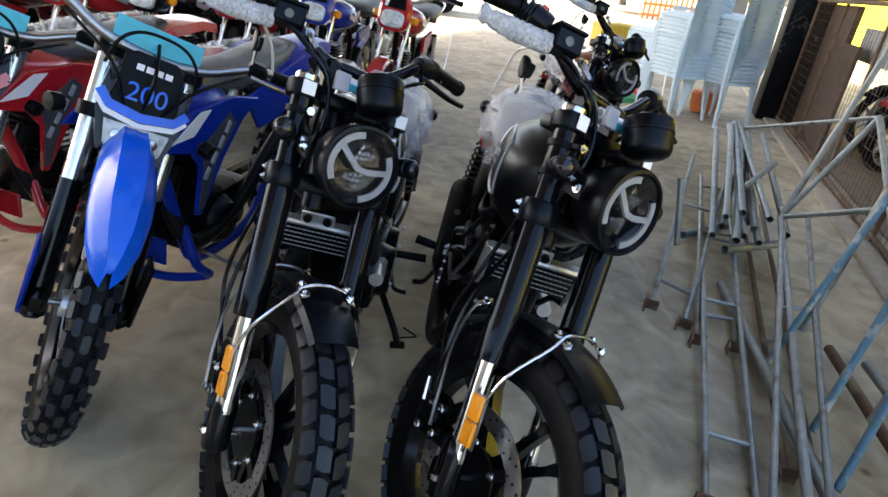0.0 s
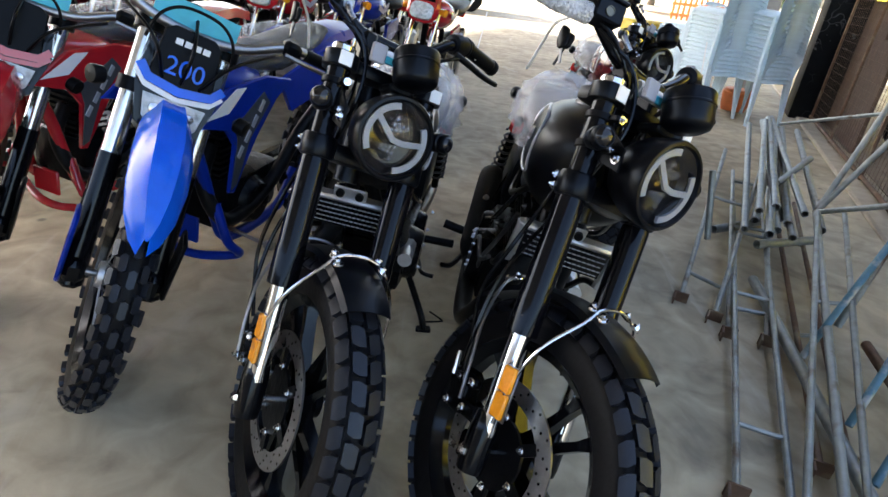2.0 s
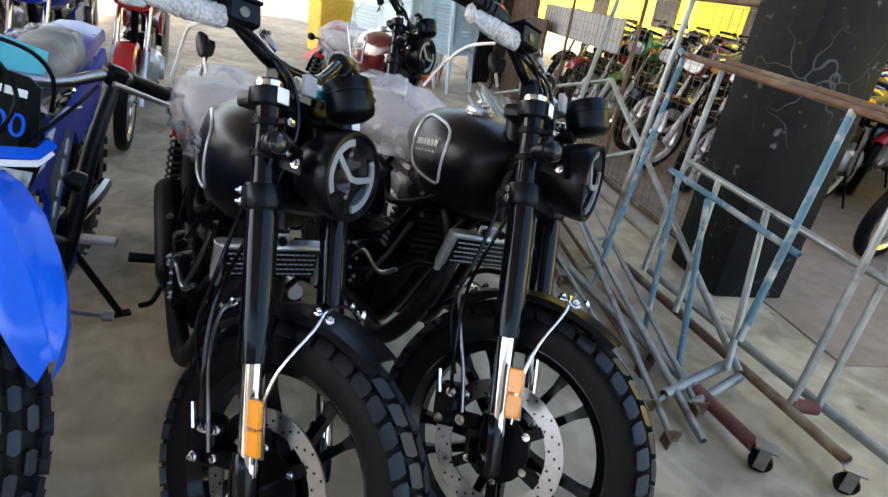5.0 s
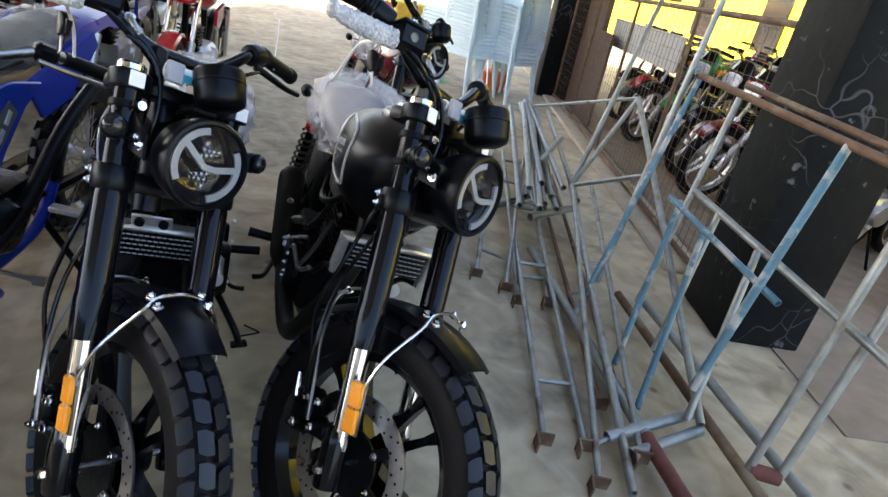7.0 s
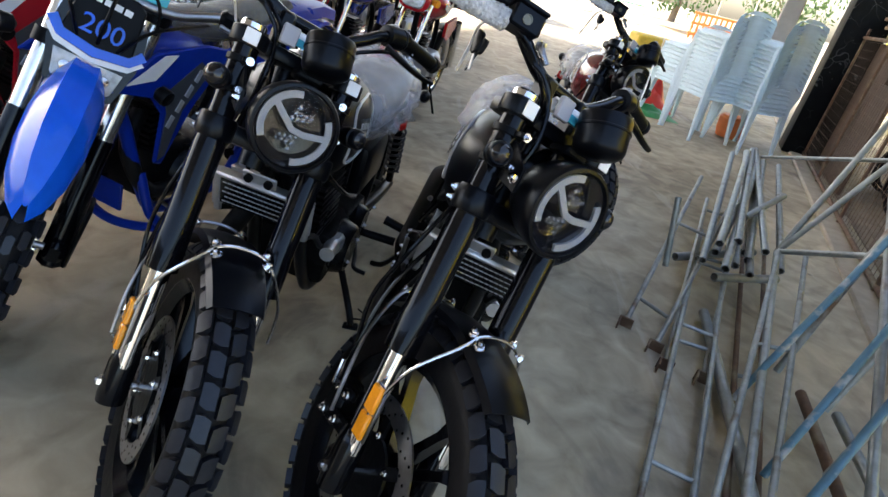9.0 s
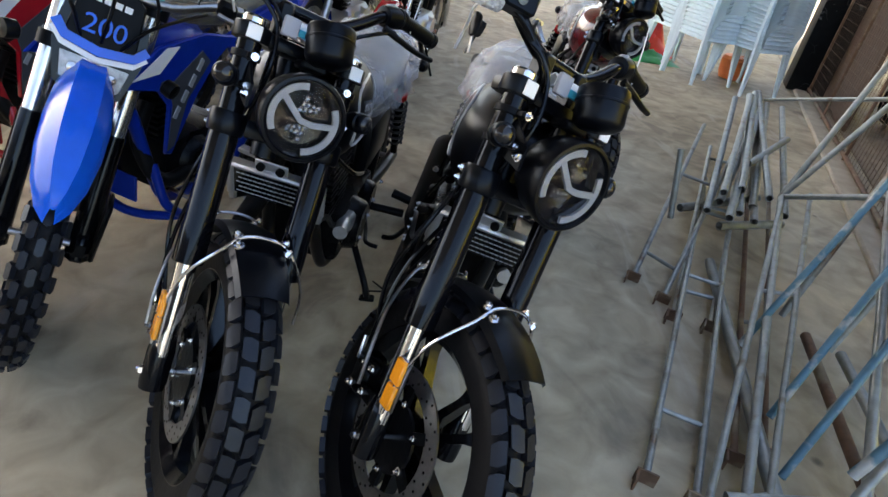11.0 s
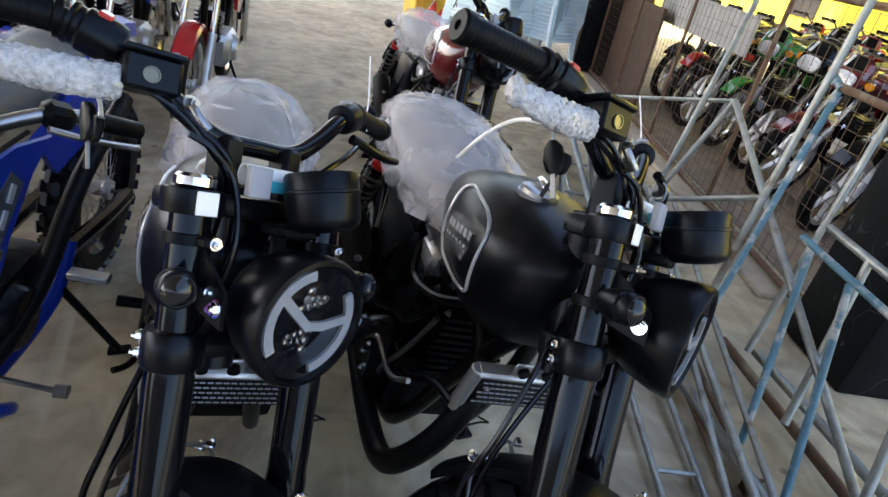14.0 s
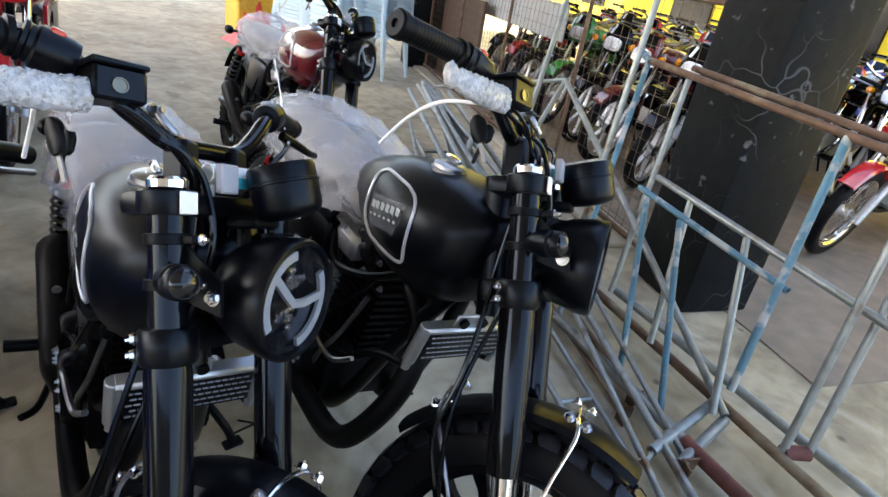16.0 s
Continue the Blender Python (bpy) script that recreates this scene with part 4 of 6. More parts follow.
        part("badge_bars", b, SILVERLINE, tk, "illegible silver lettering under film")
        b = B()
        grid = [[skin(0.105 + 0.12 * i / 10, 0.735 + 0.06 * j / 6 - 0.02 * i / 10, 0.004 + 0.003 * math.sin(i * 2.1 + j * 1.7)) for j in range(7)] for i in range(11)]
        V = [[b.verts.new(p) for p in r] for r in grid]
        for i in range(10):
            for j in range(6):
                b.faces.new((V[i][j], V[i + 1][j], V[i + 1][j + 1], V[i][j + 1]))
        part("badge_film", b, CLEARFILM, tk, "crinkled clear protective film")
    b = B()
    lathe(b, [(0.0, 0.016), (0.012, 0.016), (0.014, 0.014), (0.028, 0.013), (0.033, 0.010), (0.034, 0.002), (0.037, 0.001), (0.037, -0.006)], frame3(d(-0.035, 0.145, 0.862), du, dv, dw), 28)
    gc = part("filler_cap", b, STEEL, tk, "polished screw filler cap")
    b = B()
    box(b, (-0.035, 0.145, 0.884), (0.014, 0.044, 0.012), D, 0.004)
    part("cap_grip", b, CHROME, gc)
    # frame, engine
    b = B()
    for s in (-1, 1):
        tube(b, [d(0, 0.02, 0.70), d(s * 0.05, 0.10, 0.52), d(s * 0.07, 0.20, 0.30), d(s * 0.08, 0.30, 0.22), d(s * 0.09, 0.62, 0.22)], 0.017, 10)
        tube(b, [d(0, 0.03, 0.78), d(s * 0.05, 0.15, 0.70), d(s * 0.09, 0.55, 0.66), d(s * 0.10, 0.96, 0.66)], 0.016, 10)
        tube(b, [d(s * 0.09, 0.62, 0.22), d(s * 0.10, 0.66, 0.45), d(s * 0.095, 0.62, 0.66)], 0.017, 10)
    part("frame", b, SATIN, top)
    b = B()
    box(b, (0, 0.42, 0.33), (0.24, 0.36, 0.17), D, 0.03, 2)
    for s in (-1, 1):
        cyl(b, d(s * 0.10, 0.36, 0.33), d(s * 0.155, 0.36, 0.33), 0.085, 0.075, seg=26, bev=0.008)
        cyl(b, d(s * 0.10, 0.52, 0.34), d(s * 0.145, 0.52, 0.34), 0.065, 0.058, seg=22, bev=0.008)
    eng = part("crankcase", b, ENGINE, top)
    b = B()
    fins(b, D, 0, 0.285, -0.003, 0.41, 0.019, 9, 0.165, 0.17)
    part("cylinder", b, ENGINE, top)
    b = B()
    box(b, (0, 0.27, 0.62), (0.15, 0.16, 0.07), D, 0.018, 2)
    part("cylinder_head", b, ENGINE, top)
    rnd = random.Random(11)
    items = []
    for k in range(16):
        s = -1 if k % 4 else 1
        items.append((d(s * 0.152, 0.30 + rnd.random() * 0.26, 0.26 + rnd.random() * 0.14), du * s, 0.006, 0.007))
    for k in range(8):
        items.append((d(-0.080, 0.18 + k * 0.028, 0.58 + 0.045 * (k % 3)), -du, 0.0055, 0.007))
    bolts(eng, items, STEEL)
    for pts, r, mt in (([(-0.10, 0.10, 0.66), (-0.115, 0.20, 0.60), (-0.11, 0.34, 0.56), (-0.09, 0.42, 0.62)], 0.009, BLACK), ([(-0.11, 0.16, 0.62), (-0.135, 0.22, 0.52), (-0.13, 0.32, 0.47), (-0.14, 0.42, 0.42)], 0.006, GLOSS),
                       ([(-0.09, 0.42, 0.66), (-0.12, 0.46, 0.55), (-0.13, 0.50, 0.45)], 0.008, GLOSS), ([(0.10, 0.10, 0.64), (0.12, 0.22, 0.56), (0.12, 0.36, 0.50)], 0.007, GLOSS),
                       ([(-0.125, 0.14, 0.44), (-0.14, 0.20, 0.40), (-0.15, 0.30, 0.41), (-0.15, 0.36, 0.36)], 0.006, STEEL)):
        b = B()
        tube(b, [d(*p) for p in pts], r, 8)
        part("hose", b, mt, eng)
    b = B()
    box(b, (-0.06, 0.36, 0.60), (0.07, 0.10, 0.06), D, 0.012)
    cyl(b, d(-0.06, 0.40, 0.60), d(-0.06, 0.52, 0.61), 0.028)
    part("carburettor", b, ALU, eng)
    b = B()
    tube(b, [d(-0.09, 0.20, 0.55), d(-0.11, 0.23, 0.45), d(-0.13, 0.27, 0.36), d(-0.12, 0.30, 0.30)], 0.006, 8)
    part("oil_line", b, STEEL, eng)
    b = B()
    cyl(b, d(0.118, 0.26, 0.385), d(0.124, 0.19, 0.389), 0.02, seg=16)
    box(b, (0.115, 0.28, 0.38), (0.05, 0.06, 0.05), D, 0.01)
    part("starter_motor", b, ALU, eng)
    # oil cooler
    C = D @ Matrix.Translation((0.0, -0.012, 0.582)) @ Matrix.Rotation(radians(12), 4, "X")
    b = B()
    box(b, (0, 0, -0.002), (0.185, 0.022, 0.066), C)
    oc = part("oil_cooler", b, LENSDARK, top, "oil cooler with silver tanks and black mesh")
    b = B()
    box(b, (0, 0, 0.038), (0.21, 0.030, 0.014), C, 0.005)
    for s in (-1, 1):
        cyl(b, C @ Vector((s * 0.102, 0, 0.044)), C @ Vector((s * 0.102, 0, -0.046)), 0.0125, 0.0125, seg=14, bev=0.002)
        cyl(b, C @ Vector((s * 0.102, 0, -0.044)), C @ Vector((s * 0.102, 0, -0.064)), 0.009, seg=6)
    box(b, (-0.01, -0.004, 0.056), (0.075, 0.006, 0.028), C, 0.002)
    part("cooler_tank", b, ALU, oc)
    for k in (-0.03, 0.014):
        b = B()
        cyl(b, C @ Vector((k - 0.002, -0.008, 0.056)), C @ Vector((k - 0.002, -0.016, 0.056)), 0.0095, seg=14)
        part("rubber_mount", b, BLACK, oc)
    b = B()
    for i in range(16):
        for j in range(5):
            M = C @ Matrix.Translation((-0.083 + i * 0.011 + (j % 2) * 0.0055, -0.0118, -0.028 + j * 0.0125))
            box(b, (0, 0, 0), (0.0085, 0.0012, 0.0025), M)
    part("cooler_mesh", b, GREYBOX, oc)["kind"] = "stuff"
    for s in (-1, 1):
        b = B()
        tube(b, [C @ Vector((s * 0.102, 0.0, -0.06)), d(s * 0.10, 0.10, 0.48), d(s * 0.10, 0.2, 0.40), d(s * 0.10, 0.30, 0.36)], 0.008, 8)
        part("oil_hose", b, BLACK, oc)
    # exhaust
    b = B()
    tube(b, [d(-0.02, 0.16, 0.60), d(-0.04, 0.06, 0.55), d(-0.08, 0.02, 0.45), d(-0.12, 0.05, 0.33), d(-0.135, 0.115, 0.268), d(-0.14, 0.25, 0.258), d(-0.14, 0.44, 0.265)], 0.024, 14, 6)
    ex = part("exhaust_pipe", b, EXHAUST, top)
    M = axis_m(d(-0.14, 0.43, 0.262), D.to_3x3() @ Vector((0.0, 0.43, 0.16)))
    b = B()
    lathe(b, [(0.024, 0), (0.042, 0.05), (0.046, 0.07), (0.046, 0.40), (0.044, 0.43), (0.036, 0.445), (0.030, 0.445), (0.028, 0.42), (0.0, 0.42)], M, 24)
    part("muffler", b, EXHAUST, ex)
    b = B()
    box(b, (0.03, 0, 0.24), (0.05, 0.012, 0.06), M, 0.004)
    nut(b, M @ Vector((0.0, -0.047, 0.25)), M.to_3x3() @ Vector((0, -1, 0)), 0.008)
    part("muffler_strap", b, STEEL, ex)
    # rear
    RW = D @ Matrix.Translation((0, 0.99, 0.298))
    b = B()
    cyl(b, RW @ Vector((-0.13, 0, 0)), RW @ Vector((0.13, 0, 0)), 0.01)
    ra = part("rear_wheel", b, STEEL, top)
    wheel(ra, RW, 0.297, 0.135, 0.222, "ten", (50, 4), ((-1, 0.11),))
    b = B()
    for s in (-1, 1):
        tube(b, [d(s * 0.09, 0.60, 0.32), d(s * 0.11, 0.80, 0.31), d(s * 0.115, 1.03, 0.298)], 0.021, 10)
    part("swingarm", b, SATIN, top)
    for s in (-1, 1):
        b = B()
        P0, P1 = d(s * 0.125, 0.96, 0.34), d(s * 0.12, 0.80, 0.64)
        cyl(b, P0, P1, 0.014, seg=12)
        sh = part("shock_absorber", b, GLOSS, top)
        b = B()
        dd = P1 - P0
        M = axis_m(P0, dd)
        tube(b, [M @ Vector((0.026 * math.cos(k * 0.7), 0.026 * math.sin(k * 0.7), 0.05 + k * 0.0034)) for k in range(68)], 0.005, 6, 1)
        part("spring", b, mat("black spring", (0.02, 0.018, 0.018), 0.35), sh)
        b = B()
        cyl(b, M @ Vector((0, 0, dd.length * 0.86)), M @ Vector((0, 0, dd.length * 0.93)), 0.024)
        part("adjuster", b, REDLENS, sh)
    b = B()
    rings = []
    for y, w, zc, h in ((0.38, 0.055, 0.69, 0.02), (0.41, 0.085, 0.70, 0.04), (0.50, 0.115, 0.695, 0.045), (0.66, 0.125, 0.695, 0.05), (0.84, 0.115, 0.71, 0.05), (0.96, 0.10, 0.72, 0.04), (1.0, 0.07, 0.72, 0.02)):
        rings.append(oval(frame3(d(0, y, zc), du, dw, dv), w, h, 20, 3.0))
    loft(b, rings)
    st = part("seat", b, SEAT, top, sharp=60)
    if cover:
        b = B()
        rnd = random.Random(3)
        rings = []
        for i in range(22):
            t = i / 21
            y = 0.30 + 0.74 * t
            w = 0.160 * math.sin(math.pi * (0.08 + 0.84 * t)) ** 0.45
            h = 0.118 * math.sin(math.pi * (0.06 + 0.88 * t)) ** 0.5
            ring = []
            for k, p in enumerate(oval(frame3(d(0, y, 0.705 + 0.01 * t), du, dw, dv), w, h, 26, 2.3)):
                nn = noise.noise(Vector((k * 0.9, i * 0.55, 3.1))) + 0.6 * noise.noise(Vector((k * 2.1, i * 1.7, 8.0)))
                ring.append(p + (p - d(0, y, 0.705)) * 0.26 * nn)
            rings.append(ring)
        loft(b, rings)
        part("plastic_cover", b, FILM, st, "loose translucent plastic bag over the seat", sharp=75)
    b = B()
    loft(b, [[RW @ Vector((x * w, r * math.sin(a), r * math.cos(a))) for x, r in ((-1, 0.315), (-0.9, 0.335), (0, 0.342), (0.9, 0.335), (1, 0.315), (0.9, 0.331), (0, 0.338), (-0.9, 0.331))] for a, w in ((radians(x), 0.075) for x in range(-35, 75, 10))])
    part("rear_mudguard", b, SATIN, top)
    b = B()
    box(b, (0, 1.05, 0.68), (0.09, 0.04, 0.05), D, 0.012)
    part("tail_lamp", b, REDLENS, top)
    for s in (-1, 1):
        b = B()
        cyl(b, d(s * 0.05, 1.0, 0.68), d(s * 0.15, 1.0, 0.68), 0.006)
        lathe(b, [(0.0, 0), (0.014, 0.004), (0.022, 0.02), (0.022, 0.045), (0.016, 0.05), (0, 0.05)], axis_m(d(s * 0.15, 0.97, 0.68), dv), 14)
        part("rear_turn_signal", b, BLACK, top)
        b = B()
        cyl(b, d(s * 0.10, 0.60, 0.27), d(s * 0.25, 0.61, 0.275), 0.013, 0.015, seg=12)
        part("footpeg", b, BLACK, top)
    b = B()
    tube(b, [d(-0.13, 0.62, 0.24), d(-0.16, 0.55, 0.22), d(-0.19, 0.44, 0.225), d(-0.22, 0.40, 0.235)], 0.008, 8)
    part("brake_pedal", b, BLACK, top)
    b = B()
    tube(b, [d(0.12, 0.60, 0.24), d(0.15, 0.50, 0.235), d(0.17, 0.42, 0.24), d(0.21, 0.41, 0.24)], 0.007, 8)
    part("gear_pedal", b, BLACK, top)
    b = B()
    foot = d(0.20, 0.38, 0.0)
    foot = Vector((foot.x + 0.03, foot.y, 0.008))
    tube(b, [d(0.11, 0.46, 0.23), foot + Vector((-0.01, 0.005, 0.06)), foot], 0.011, 8, 4)
    box(b, (0, 0, 0), (0.05, 0.035, 0.012), Matrix.Translation(foot), 0.004)
    sd = part("side_stand", b, BLACK, top)
    b = B()
    tube(b, [foot + Vector((0.0, 0, 0.03)), foot + Vector((0.05, 0.0, 0.032)), foot + Vector((0.06, -0.02, 0.05)), foot + Vector((0.02, 0.0, 0.07))], 0.003, 6)
    part("stand_tang", b, BLACK, sd)
    b = B()
    box(b, (-0.10, 0.53, 0.55), (0.05, 0.26, 0.16), D, 0.03, 2)
    part("side_cover", b, SATIN, top)
    b = B()
    box(b, (0.10, 0.53, 0.55), (0.05, 0.26, 0.16), D, 0.03, 2)
    part("side_cover", b, SATIN, top)
    return top


bike_b = scrambler("black scrambler motorcycle with film-covered seat on its side stand", SATIN)
KA = Matrix(((0.9972, -0.016, -0.0737, -0.398), (0.0175, 0.9996, 0.0206, 0.1015), (0.0733, -0.0218, 0.9971, 0.0024), (0, 0, 0, 1)))
_q = KA.to_quaternion()
bike_a = copy_thing(bike_b, Matrix.LocRotScale(KA.translation, _q, None) @ bike_b.matrix_world)
bike_a["label"] = "black scrambler motorcycle beside the blue dirt bike, seat bagged"
bike_c = scrambler("black cruiser motorcycle with maroon tank and round black headlamp", MAROON, False)
bike_c.matrix_world = Matrix.Translation((0.53, 1.58, 0.0)) @ bike_c.matrix_world
bike_c["group"] = ""

# ---- dirt bikes ----
def dirt_bike(label, paint, frame_paint, M0, film=True, number=True, steer=40):
    """A tall enduro motorcycle; M: x side, y back, z up from the front wheel's contact."""
    pivot = Matrix.Translation((0, 0.325, 0.88))
    M = M0 @ pivot @ Matrix.Rotation(radians(steer), 4, Vector((0, 0.44, 0.90))) @ pivot.inverted()  # the steered front
    d = lambda x, y, z: M @ Vector((x, y, z))
    R3 = M.to_3x3()
    du, dv, dw = (R3 @ Vector(e) for e in ((1, 0, 0), (0, 1, 0), (0, 0, 1)))
    at = M0.translation
    top = thing("dirt_bike", Matrix.Translation((at.x, at.y, 0)), label, "motorcycle")
    W = M @ Matrix.Translation((0, 0, 0.34))
    b = B()
    cyl(b, d(-0.10, 0, 0.34), d(0.10, 0, 0.34), 0.009)
    ax = part("front_wheel", b, STEEL, top)
    wheel(ax, W, 0.34, 0.088, 0.262, "wire", (32, 5), ((1, 0.12),), GLOSS)
    fw = Vector((0, 0.44, 0.90))
    f = lambda x, y, t: d(x, y + fw.y * t, 0.34 + fw.z * t)
    for s in (-1, 1):
        b = B()
        tube(b, [f(s * 0.092, 0.02, -0.05), f(s * 0.092, 0.02, 0.30)], 0.030, 14, 1, 0.026)
        box(b, (s * 0.092, 0.01, 0.33), (0.05, 0.07, 0.09), M, 0.012)
        leg = part("fork_leg", b, GLOSS, top)
        b = B()
        tube(b, [f(s * 0.092, 0.02, 0.30), f(s * 0.092, 0.02, 0.66)], 0.0225, 16, 1)
        part("stanchion", b, GOLD, leg, "pale polished fork tube")
        for t in (0.46, 0.62):
            b = B()
            tube(b, [f(s * 0.092, 0.02, t), f(s * 0.092, 0.02, t + 0.035)], 0.033, 14, 1)
            part("clamp_collar", b, BLACK, leg)
        b = B()
        box(b, (s * 0.122, -0.005, 0.42), (0.012, 0.075, 0.20), M, 0.005)
        part("fork_guard", b, frame_paint if s < 0 else BLACK, leg)
    # beak mudguard
    b = B()
    rings = []
    for y, w, z, arch in ((0.24, 0.044, 0.765, 0.012), (0.14, 0.054, 0.785, 0.022), (0.05, 0.062, 0.787, 0.030), (-0.04, 0.066, 0.772, 0.034), (-0.12, 0.064, 0.742, 0.034), (-0.19, 0.052, 0.704, 0.030), (-0.235, 0.032, 0.672, 0.022), (-0.255, 0.010, 0.652, 0.010)):
        ring = []
        for q in (-1, -0.8, -0.45, -0.18, 0, 0.18, 0.45, 0.8, 1):
            ring.append(d(q * w, y, z + arch * (1 - abs(q) ** 1.6) - 0.03 * abs(q) ** 3 + (0.010 if abs(q) == 0.45 else 0)))
        ring += [p - dw * 0.004 for p in reversed(ring)]
        rings.append(ring)
    loft(b, rings)
    part("front_mudguard", b, paint, top, "glossy beak-shaped front mudguard", sharp=50)
    # headlamp mask
    N = frame3(d(0, 0.125, 0.815), du, (R3 @ Vector((0, 0.42, 0.91))), R3 @ Vector((0, -0.91, 0.42)))
    b = B()
    ngon(b, [(-0.085, 0.13), (0.085, 0.13), (0.098, 0.03), (0.068, -0.09), (0.028, -0.115), (-0.028, -0.115), (-0.068, -0.09), (-0.098, 0.03)], -0.10, N)
    bmesh.ops.bevel(b, geom=b.edges[:], offset=0.014, segments=2, affect="EDGES")
    mk = part("headlamp_mask", b, GLOSS, top)
    b = B()
    ngon(b, [(-0.076, 0.022), (0.076, 0.022), (0.066, 0.155), (0.045, 0.17), (-0.045, 0.17), (-0.066, 0.155)], 0.008, N)
    bmesh.ops.bevel(b, geom=b.edges[:], offset=0.003, segments=1, affect="EDGES")
    part("number_plate", b, BLACK, mk)
    b = B()
    strip(b, [(-0.098, 0.042), (-0.074, 0.014), (0.0, 0.0), (0.074, 0.014), (0.098, 0.042)], 0.013, 0.010, N)
    part("stripe", b, WHITE if number else paint, mk)
    b = B()
    strip(b, [(-0.096, 0.060), (-0.072, 0.032), (0.0, 0.02), (0.072, 0.032), (0.096, 0.060)], 0.022, 0.012, N)
    part("stripe", b, paint, mk)
    if number:
        for k in range(4):
            b = B()
            box(b, (-0.030 + 0.021 * k, 0.135, 0.0095), (0.016, 0.014, 0.003), N)
            part("lettering_bar", b, WHITE, mk, "small white lettering bar")
        cu = bpy.data.curves.new("number", "FONT")
        cu.body, cu.size, cu.extrude, cu.align_x = "200", 0.062, 0.0015, "CENTER"
        tx = new("text", cu)
        me = bpy.data.meshes.new_from_object(tx)
        bpy.data.objects.remove(tx)
        me.transform(BASE[-1].inverted() @ N @ Matrix.Translation((0, 0.055, 0.0095)))
        me.materials.append(BLUE)
        ob = new("number", me)
        ob.parent = mk
        ob["kind"] = "stuff"
        ob["label"] = "blue numerals 200"
    b = B()
    ngon(b, [(-0.072, -0.004), (0.072, -0.004), (0.062, -0.058), (0.026, -0.092), (-0.026, -0.092), (-0.062, -0.058)], 0.004, N)
    hl = part("headlamp", b, LENSBACK, mk)
    b = B()
    for x, y, r in ((0, -0.032, 0.026), (-0.040, -0.034, 0.014), (0.040, -0.034, 0.014), (0, -0.072, 0.012)):
        lathe(b, [(r, 0.004), (r * 0.8, 0.010), (0.0, 0.013)], N @ Matrix.Translation((x, y, 0)), 14)
    part("lamp_facet", b, CHROME, hl)
    b = B()
    ngon(b, [(-0.074, -0.002), (0.074, -0.002), (0.064, -0.060), (0.026, -0.094), (-0.026, -0.094), (-0.064, -0.060)], 0.003, N @ Matrix.Translation((0, 0, 0.014)))
    part("lens", b, GLASS, hl).visible_shadow = False
    b = B()
    tube(b, [N @ Vector(p) for p in ((-0.10, 0.12, -0.02), (-0.085, 0.18, 0.0), (-0.04, 0.215, 0.005), (0.04, 0.215, 0.005), (0.085, 0.18, 0.0), (0.10, 0.12, -0.02))], 0.004, 8, 5)
    part("cable_loop", b, BLACK, mk)
    b = B()
    box(b, (0, 0.205, -0.06), (0.20, 0.075, 0.002), N, 0.0)
    part("card", b, CYAN, mk, "cyan card behind the number plate")
    # bars
    b = B()
    tube(b, [d(-0.39, 0.33, 1.0), d(-0.24, 0.29, 1.01), d(-0.12, 0.26, 0.96), d(0, 0.255, 0.945), d(0.12, 0.26, 0.96), d(0.24, 0.29, 1.01), d(0.39, 0.33, 1.0)], 0.012, 10)
    bar = part("handlebar", b, STEEL, top)
    for s in (-1, 1):
        b = B()
        cyl(b, d(s * 0.28, 0.302, 1.009), d(s * 0.40, 0.332, 1.0), 0.017, seg=14, bev=0.003)
        part("grip", b, BLACK, bar)
        b = B()
        box(b, (s * 0.24, 0.285, 1.01), (0.05, 0.045, 0.045), M, 0.010)
        part("switch_housing", b, BLACK, bar)
        b = B()
        tube(b, [d(s * 0.22, 0.245, 1.0), d(s * 0.30, 0.25, 0.995), d(s * 0.385, 0.285, 0.985)], 0.006, 8)
        part("lever", b, STEEL, bar)
        b = B()
        lathe(b, [(0.006, 0), (0.02, 0.01), (0.022, 0.03), (0.02, 0.036), (0.0, 0.038)], axis_m(d(s * 0.15, 0.16, 0.80), R3 @ Vector((s, -0.7, 0))), 14)
        part("turn_signal", b, BLACK, top)
    for k in range(3):
        b = B()
        tube(b, [d(-0.2 + 0.2 * k, 0.26, 0.98), d(-0.09 + 0.09 * k, 0.12, 0.95), d(-0.04 + 0.04 * k, 0.14, 0.85), d(0.0, 0.24, 0.75)], 0.004, 6)
        part("cable", b, BLACK, top)
    # tank shrouds
    M = M0
    R3 = M.to_3x3()
    du, dv, dw = (R3 @ Vector(e) for e in ((1, 0, 0), (0, 1, 0), (0, 0, 1)))
    for s in (-1, 1):
        b = B()
        K = frame3(d(s * 0.13, 0.42, 0.70), dv, dw, du * s)
        ngon(b, [(-0.24, 0.03), (-0.10, 0.115), (0.10, 0.12), (0.26, 0.085), (0.16, 0.04), (0.06, -0.06), (-0.04, -0.22), (-0.07, -0.21), (-0.05, -0.06), (-0.10, 0.0)], 0.012, K)
        bmesh.ops.bevel(b, geom=b.edges[:], offset=0.004, segments=1, affect="EDGES")
        sh = part("tank_shroud", b, frame_paint, top)
        b = B()
        ngon(b, [(-0.06, 0.00), (0.08, 0.075), (0.12, 0.035), (0.02, -0.06), (-0.035, -0.19), (-0.062, -0.20), (-0.045, -0.06)], 0.004, K @ Matrix.Translation((0, 0, 0.011)))
        part("shroud_panel", b, mat("dark grey panel", (0.05, 0.055, 0.062), 0.35), sh)
        for k in range(4):
            b = B()
            t = k / 3
            strip(b, [(-0.03 + 0.10 * t - 0.012, -0.10 + 0.12 * t), (-0.03 + 0.10 * t + 0.010, -0.07 + 0.12 * t)], 0.016, 0.004, K @ Matrix.Translation((0, 0, 0.0145)))
            part("lettering_bar", b, SILVERLINE, sh, "pale lettering bar on the shroud")
        b = B()
